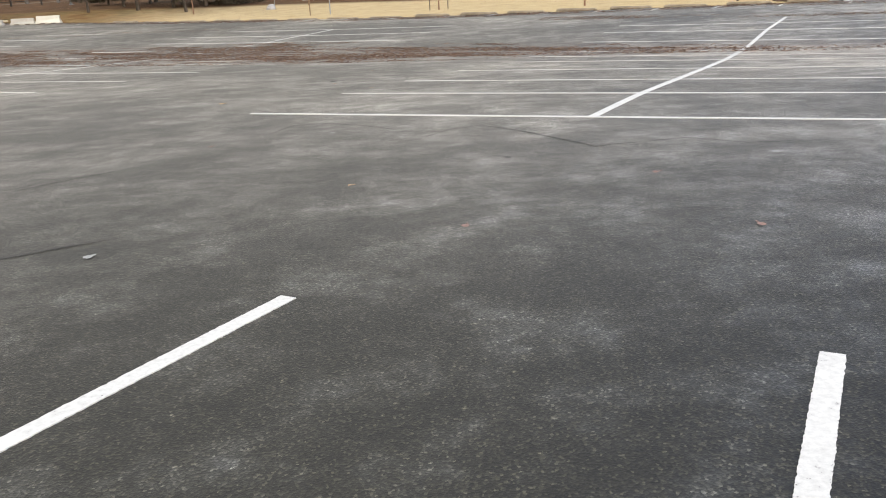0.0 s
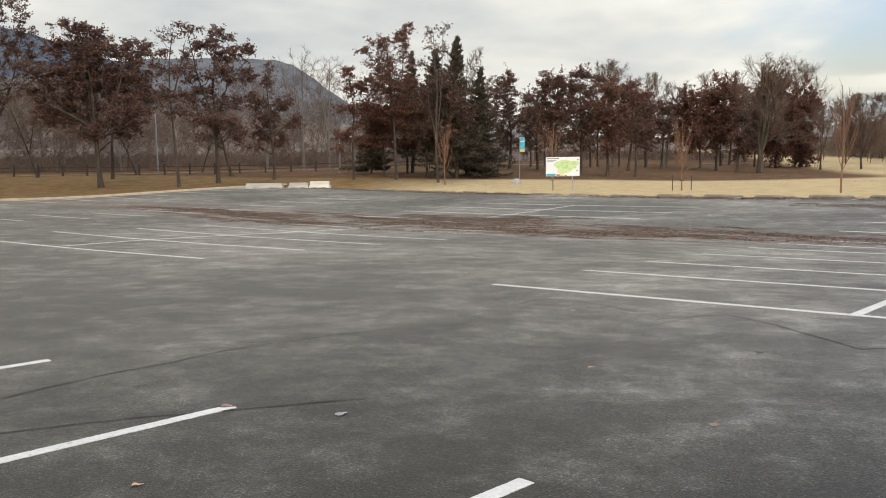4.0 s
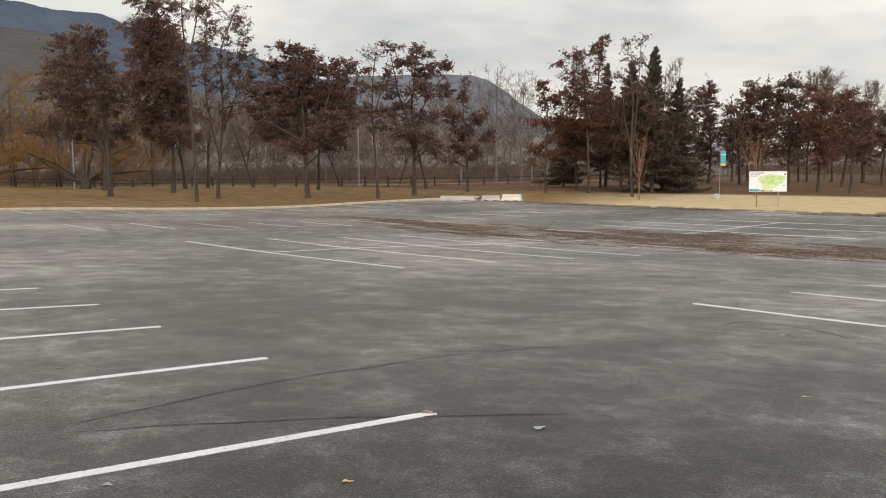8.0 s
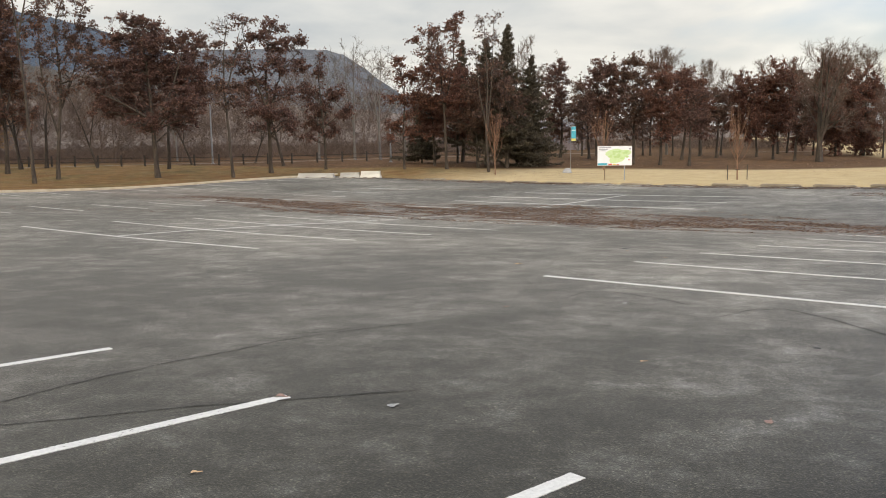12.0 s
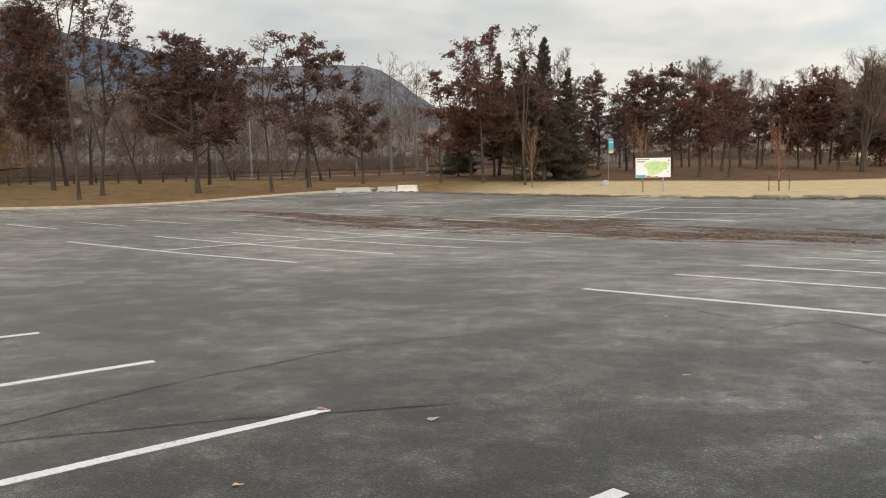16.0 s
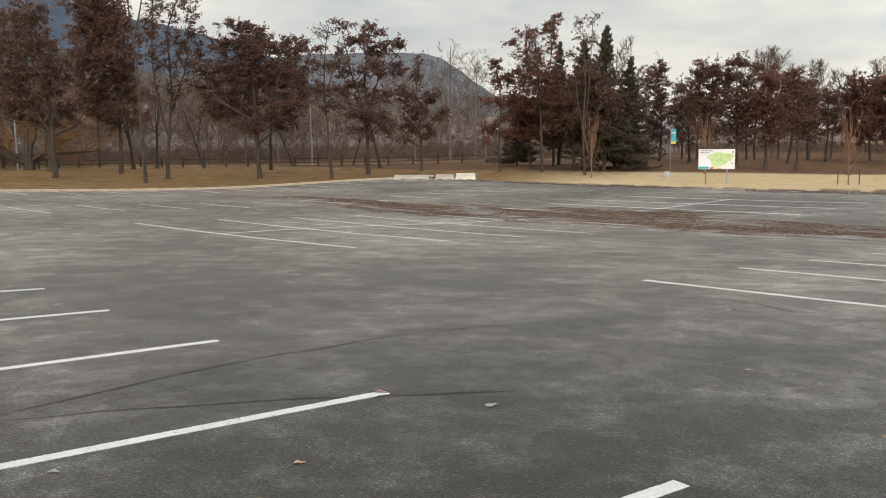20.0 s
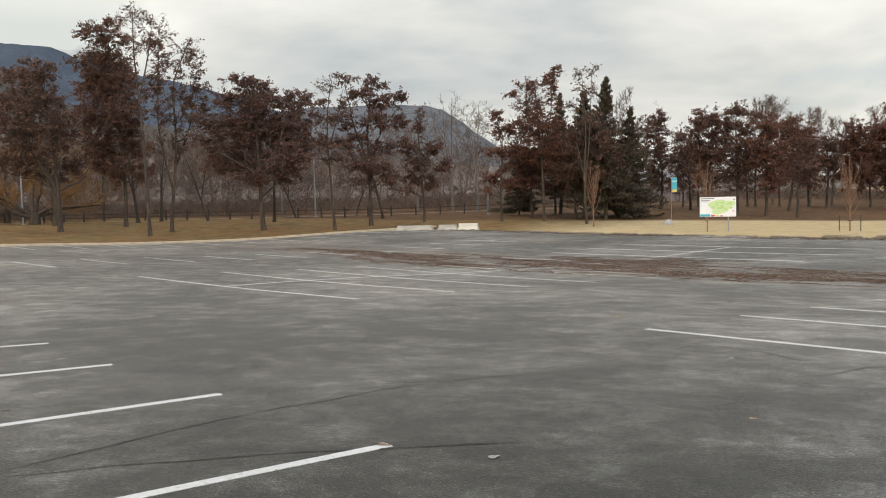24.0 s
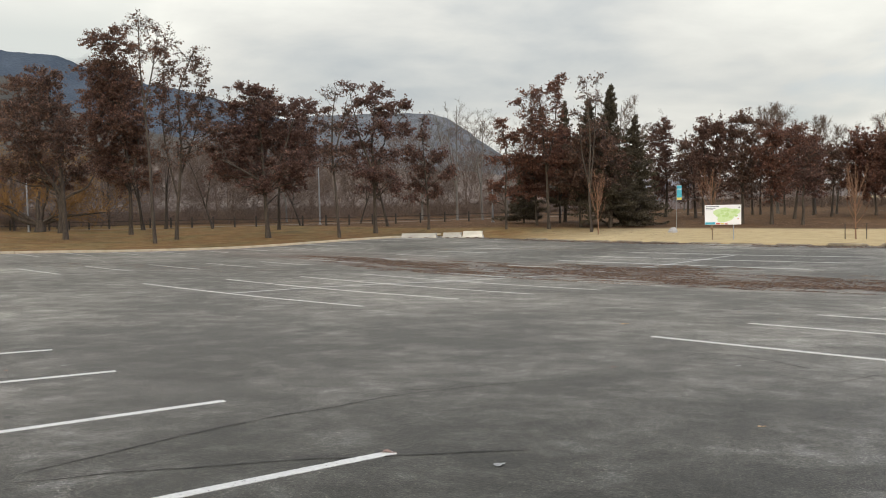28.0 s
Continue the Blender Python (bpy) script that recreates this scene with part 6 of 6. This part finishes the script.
fence.matrix_world = pose(0, 0, 0)
fp = [at_bearing(az, d) for az, d in ((-70, 112), (-60, 108), (-50.2, 104.5), (-35.5, 89.7), (-26.2, 87.6), (-18, 90), (-8, 95))]
run = []
for a, b in zip(fp, fp[1:]):
    k = int(math.dist(a, b) / 2.3)
    run += [(a[0] + (b[0] - a[0]) * i / k, a[1] + (b[1] - a[1]) * i / k) for i in range(k)]
post_me = None
for i, (x, y) in enumerate(run):
    z = ground_z(x, y)
    ob = part("post", block(0.14, 0.14, 1.15, (0, 0, -0.05), 0.01) if post_me is None else post_me, DARKWOOD, fence)
    post_me = ob.data
    ob.matrix_world = pose(x, y, z)
    if i + 1 < len(run):
        x2, y2 = run[i + 1]
        z2 = ground_z(x2, y2)
        L = math.dist((x, y), (x2, y2))
        for hz in (0.42, 0.8):
            r = part("rail", block(L + 0.02, 0.04, 0.06, (0, 0, -0.02)), DARKWOOD, fence)
            r.matrix_world = pose((x + x2) / 2, (y + y2) / 2 - 0.04, (z + z2) / 2 + hz, 0, -math.degrees(math.atan2(z2 - z, L)), math.degrees(math.atan2(y2 - y, x2 - x)))

# pale path behind the lawn
ppts = [at_bearing(az, d) for az, d in ((-75, 106), (-60, 101.5), (-50, 97.5), (-42, 93.5), (-35.5, 92.0), (-26.2, 91.5), (-18, 95), (-8, 100), (6, 112), (25, 150))]
pv = []
for i, (x, y) in enumerate(ppts):
    r = math.hypot(x, y)
    for dd in (-0.45, 0.45):
        xx, yy = x * (r + dd) / r, y * (r + dd) / r
        pv.append((xx, yy, ground_z(xx, yy) + 0.07))
path = new("path", mesh_of("path", np.array(pv), [(2 * i, 2 * i + 1, 2 * i + 3, 2 * i + 2) for i in range(len(ppts) - 1)], GRAVEL))
tagged(path, "pale gravel path behind the lawn", "path", kind="structure")

# ---- fallen leaves ----
lrng = np.random.default_rng(21)


def scatter(name, u, v, size, label, mat=None, curl=0.16):
    x, y = plan(u, v)
    n = len(u)
    c = np.stack([x, y, grade(x, y) + lrng.uniform(0.005, 0.012, n)], 1)
    a = lrng.uniform(0, 6.28, n)
    d = np.stack([np.cos(a), np.sin(a), lrng.normal(0, 0.03, n)], 1)
    s = np.stack([-np.sin(a), np.cos(a), lrng.normal(0, 0.05, n)], 1)
    L = (lrng.uniform(0.5, 1.3, n) * size)[:, None]
    up = np.array([[0, 0, 1.0]]) * L * lrng.uniform(0.0, curl, n)[:, None]
    v4 = np.stack([c - d * L * 0.5, c + s * L * 0.32 + up, c + d * L * 0.5, c - s * L * 0.32 + up], 1).reshape(-1, 3)
    i = np.arange(n)[:, None] * 4
    f = np.concatenate([i + np.array([[0, 1, 2]]), i + np.array([[0, 2, 3]])], 1).reshape(-1, 3)
    return tagged(new(name, mesh_of(name, v4, f, mat or LITTER)), label, "leaf litter", kind="stuff")


def drift(n, u0, u1, centre, half, density):
    """Leaves raked by tyres into streaks: density(u) thins them along the band."""
    u = lrng.uniform(u0, u1, n)
    v = centre(u) + lrng.uniform(-1, 1, n) * half(u)
    edge = 1 - np.abs(v - centre(u)) / half(u)
    streak = np.array([noise.fractal(Vector((a * 0.17, b * 1.25, 2.0)), 1.0, 2.0, 4) for a, b in zip(u, v)])
    lump = np.array([noise.fractal(Vector((a * 0.9, b * 1.6, 7.0)), 1.0, 2.0, 3) for a, b in zip(u, v)])
    keep = lrng.uniform(0, 1, n) < density(u) * np.clip(0.16 + edge * 0.55 + streak * 1.05 + lump * 0.65, 0, 1)
    return u[keep], v[keep]


u, v = drift(190000, -42, 3, lambda u: np.interp(u, [-42, -36, -28, -20, -15, -10, -5, 2], [24.0, 24.0, 23.6, 25.0, 25.0, 24.5, 25.4, 25.6]), lambda u: np.interp(u, [-42, -36, -28, -20, -15, -10, -5, 2], [1.2, 1.8, 3.6, 4.6, 4.4, 3.5, 2.0, 0.9]), lambda u: np.interp(u, [-42, -34, -27, -18, -10, -6, 2], [0.15, 0.4, 0.7, 0.9, 0.75, 0.3, 0.02]))
scatter("leaf_litter", u, v, 0.085, "drift of wet brown leaves along the drainage dip")
u, v = drift(9000, -12, 6, lambda u: 37.3 - 0.14 * (u + 5), lambda u: 0.9 + 0 * u, lambda u: 0.75 + 0 * u)
scatter("leaf_litter", u, v, 0.08, "narrow drift of dark leaves before the wheel stops")
u, v = drift(32000, -52, 14, lambda u: 42.2 + 0 * u, lambda u: 1.2 + 0 * u, lambda u: np.interp(u, [-52, -40, -30, 14], [0.3, 0.5, 0.9, 0.7]))
scatter("leaf_litter", u, v, 0.11, "brown leaves gathered along the wheel stops")
u, v = drift(5000, -42, -31, lambda u: 13.5 + 0.55 * (u + 37), lambda u: 2.2 + 0 * u, lambda u: 0.45 + 0 * u)
scatter("leaf_litter", u, v, 0.065, "patch of dark wet leaves on the worn stalls")
u, v = drift(3500, -42, -28, lambda u: 33.5 + 0.35 * (u + 36), lambda u: 1.2 + 0 * u, lambda u: 0.5 + 0 * u)
scatter("leaf_litter", u, v, 0.075, "thin drift of leaves near the lot corner")
n = 260
scatter("leaf_litter", lrng.uniform(-45, 8, n), lrng.uniform(12, 42, n), 0.07, "scattered fallen leaves on the asphalt")


# leaves blown about the lawn below the trees
n = 46000
u = np.concatenate([lrng.uniform(LOT_U - 26, LOT_U - 0.6, n // 2), lrng.uniform(-70, 16, n // 2)])
v = np.concatenate([lrng.uniform(-6, 64, n // 2), LOT_V + 1 + lrng.uniform(0, 1, n // 2) ** 0.7 * 34])
thin = np.array([noise.fractal(Vector((a * 0.12, b * 0.12, 4.0)), 1.0, 2.0, 4) for a, b in zip(u, v)])
open_field = (u > -34) & (v < LOT_V + 15)
keep = (lrng.uniform(0, 1, len(u)) < 0.55 + thin * 0.8) & (~open_field | (lrng.uniform(0, 1, len(u)) < 0.06))
scatter("leaf_litter", u[keep], v[keep], 0.09, "dead leaves strewn over the lawn below the trees", curl=0.2)


# ---- single leaves, chips and cracks close to the camera ----
def loose_leaf(u, v, size, turn, mat, label, name="fallen_leaf"):
    lift = 0.14 if name == "fallen_leaf" else 0.06
    x, y = plan(u, v)
    bm = bmesh.new()
    rim = []
    for k in range(10):
        a = k / 10 * 2 * math.pi
        r = size * (0.5 + 0.16 * math.cos(3 * a) + 0.05 * math.sin(7 * a))
        rim.append(bm.verts.new((r * math.cos(a) * 1.25, r * math.sin(a) * 0.8, 0.006 + lift * size * abs(math.sin(a)) ** 2)))
    mid = bm.verts.new((0, 0, 0.007))
    for k in range(10):
        bm.faces.new((mid, rim[k], rim[(k + 1) % 10]))
    t = thing(name, x, y, ground_z(x, y), label, "leaf" if name == "fallen_leaf" else "debris", "loose leaves and chips on the asphalt", turn)
    part("blade" if name == "fallen_leaf" else "chip", bm, mat, t)
    if name == "fallen_leaf":
        part("stalk", block(size * 0.5, 0.004, 0.004, (size * 0.8, 0, 0.008)), mat, t)
    return t


TAN_LEAF = make_simple("tan_dry_leaf", (0.42, 0.27, 0.14), (0.60, 0.42, 0.25), 0.7, 20, 90)
PINK_LEAF = make_simple("pinkish_dry_leaf", (0.20, 0.12, 0.095), (0.32, 0.21, 0.17), 0.7, 20, 90)
GREY_CHIP = make_simple("pale_grey_chip", (0.22, 0.22, 0.21), (0.38, 0.38, 0.36), 0.8, 20, 90)
BLACK_CHIP = make_simple("black_tar_chip", (0.015, 0.015, 0.015), (0.03, 0.03, 0.03), 0.6, 20, 90)
loose_leaf(-4.04, 2.25, 0.042, 20, TAN_LEAF, "tan dry leaf lying on dark asphalt")
loose_leaf(-4.13, 3.83, 0.075, 65, GREY_CHIP, "pale grey flattened scrap on the asphalt", "scrap")
loose_leaf(-4.85, 1.18, 0.05, 10, GREY_CHIP, "pale grey chip on the asphalt", "scrap")
loose_leaf(-8.33, 1.71, 0.06, 40, BLACK_CHIP, "small black chip on the asphalt", "scrap")
loose_leaf(-3.84, 6.41, 0.045, 15, BLACK_CHIP, "small black chip on the asphalt", "scrap")
loose_leaf(-8.95, 14.86, 0.14, 30, BLACK_CHIP, "dark lump of debris on the asphalt", "scrap")
loose_leaf(-5.12, 8.5, 0.07, 80, GREY_CHIP, "pale scrap on the asphalt", "scrap")
loose_leaf(-8.70, 11.03, 0.09, 50, TAN_LEAF, "tan dry leaf lying on dark asphalt")
loose_leaf(-1.10, 6.98, 0.062, 35, PINK_LEAF, "pinkish dry leaf lying flat on asphalt")
loose_leaf(-2.02, 5.08, 0.062, 75, PINK_LEAF, "pinkish dry leaf lying flat on asphalt")
loose_leaf(-0.22, 8.0, 0.10, 5, GREY_CHIP, "pale scrap on the asphalt", "scrap")
loose_leaf(-0.19, 5.55, 0.062, 95, PINK_LEAF, "pinkish dry leaf lying flat on asphalt")
loose_leaf(-2.55, 7.39, 0.07, 120, BLACK_CHIP, "dark curled twig scrap on the asphalt", "scrap")
loose_leaf(-11.13, 2.98, 0.09, 60, GREY_CHIP, "pale scrap on the asphalt", "scrap")
loose_leaf(-36.6, 35.7, 0.28, 60, GREY_CHIP, "pale scrap near the lot corner", "scrap")
loose_leaf(-37.0, 33.4, 0.26, 20, GREY_CHIP, "pale scrap near the lot corner", "scrap")
loose_leaf(-4.94, 3.47, 0.075, 0, PINK_LEAF, "pinkish dry leaf lying across the end of a white line")
loose_leaf(-11.27, 2.34, 0.06, 141, PINK_LEAF, "small pinkish leaf lying on dark asphalt")
loose_leaf(-9.77, 1.79, 0.05, 8, BLACK_CHIP, "small black chip on the asphalt", "scrap")
loose_leaf(-8.74, 4.2, 0.05, 55, BLACK_CHIP, "small black chip on the asphalt", "scrap")
loose_leaf(-10.62, 13.77, 0.1, 16, BLACK_CHIP, "dark lump of debris on the asphalt", "scrap")
loose_leaf(-6.07, 7.47, 0.05, 63, PINK_LEAF, "small pinkish leaf lying on dark asphalt")
loose_leaf(-3.46, 6.03, 0.04, 24, TAN_LEAF, "scrap of tan leaf on the asphalt")


def crack(points, width):
    """A thin dark filled crack, 4 mm proud, wandering between plan points."""
    crng = np.random.default_rng(int(abs(points[0][0]) * 100))
    pts = [np.array(p) for p in points]
    s = []
    for a, b in zip(pts, pts[1:]):
        k = max(2, int(np.hypot(*(b - a)) / 0.07))
        s += [a + (b - a) * i / k for i in range(k)]
    s = np.array(s + [pts[-1]])
    s += np.cumsum(crng.normal(0, 0.006, s.shape), axis=0) * np.sin(np.linspace(0, math.pi, len(s)))[:, None]
    d = np.gradient(s, axis=0)
    d /= np.hypot(d[:, 0], d[:, 1])[:, None] + 1e-9
    side = np.stack([-d[:, 1], d[:, 0]], 1) * (width / 2 * crng.uniform(0.4, 1.3, len(s)) * np.clip(np.sin(np.linspace(0.05, math.pi - 0.05, len(s))) * 3, 0, 1))[:, None]
    va = []
    for q in (s + side, s - side):
        x, y = plan(q[:, 0], q[:, 1])
        va.append(np.stack([x, y, grade(x, y) + 0.004], 1))
    n = len(s)
    ob = new("crack", mesh_of("crack", np.concatenate(va), [(i, i + 1, n + i + 1, n + i) for i in range(n - 1)], CRACK))
    ob.parent = lot


crack([(-6.27, 1.16), (-6.32, 1.45), (-6.39, 1.89), (-6.52, 2.55), (-6.58, 3.31), (-6.58, 3.98), (-6.58, 4.63), (-6.5, 5.04), (-6.31, 5.76), (-6.09, 6.36)], 0.02)
crack([(-6.17, 1.13), (-5.97, 1.49), (-5.83, 1.85), (-5.54, 2.33), (-5.3, 2.73), (-5.13, 3.03), (-4.7, 3.62), (-4.48, 3.95), (-4.18, 4.34)], 0.02)


# damp seams where old paving bands meet
crack([(-5.9, 8.3), (-6.0, 9.0), (-5.7, 9.2), (-5.1, 9.1), (-4.4, 8.8)], 0.02)
crack([(-3.9, 8.1), (-3.8, 8.9), (-3.5, 9.2), (-3.0, 8.9), (-2.5, 8.5), (-1.9, 8.0), (-1.5, 8.3), (-1.1, 8.6), (-0.5, 8.4), (0.2, 8.7)], 0.02)
crack([(-6.9, 4.7), (-6.6, 5.2), (-6.5, 5.6)], 0.016)


# ---- house across the river road ----
def house(x, y, w, d, h, turn, label):
    t = thing("house", x, y, ground_z(x, y) - 0.1, label, "house", turn=turn)
    part("wall", block(w, d, h, (0, 0, 0), 0.02), HOUSE, t)
    bm = bmesh.new()
    e = 0.5
    q = [bm.verts.new(c) for c in ((-w / 2 - e, -d / 2 - e, h), (w / 2 + e, -d / 2 - e, h), (w / 2 + e, d / 2 + e, h), (-w / 2 - e, d / 2 + e, h), (-w / 2 - e, 0, h + 1.6), (w / 2 + e, 0, h + 1.6))]
    for f in ((0, 1, 5, 4), (2, 3, 4, 5), (0, 4, 3), (1, 2, 5), (0, 3, 2, 1)):
        bm.faces.new([q[i] for i in f])
    part("roof", bm, ROOF, t)
    for k in (-0.3, 0.0, 0.3):
        win = part("window", block(w * 0.14, 0.06, 1.2, (k * w, -d / 2 - 0.03, h * 0.4)), INK, t)
        part("sill", block(w * 0.16, 0.12, 0.06, (k * w, -d / 2 - 0.05, h * 0.4 - 0.06)), ROOF, win)
    return t


house(*at_bearing(-8.6, 128), 9.0, 6.0, 2.8, 9, "pale pinkish house glimpsed behind the park trees")
house(*at_bearing(-14.6, 150), 10.0, 6.0, 2.6, 12, "pale low house glimpsed behind the spruces")
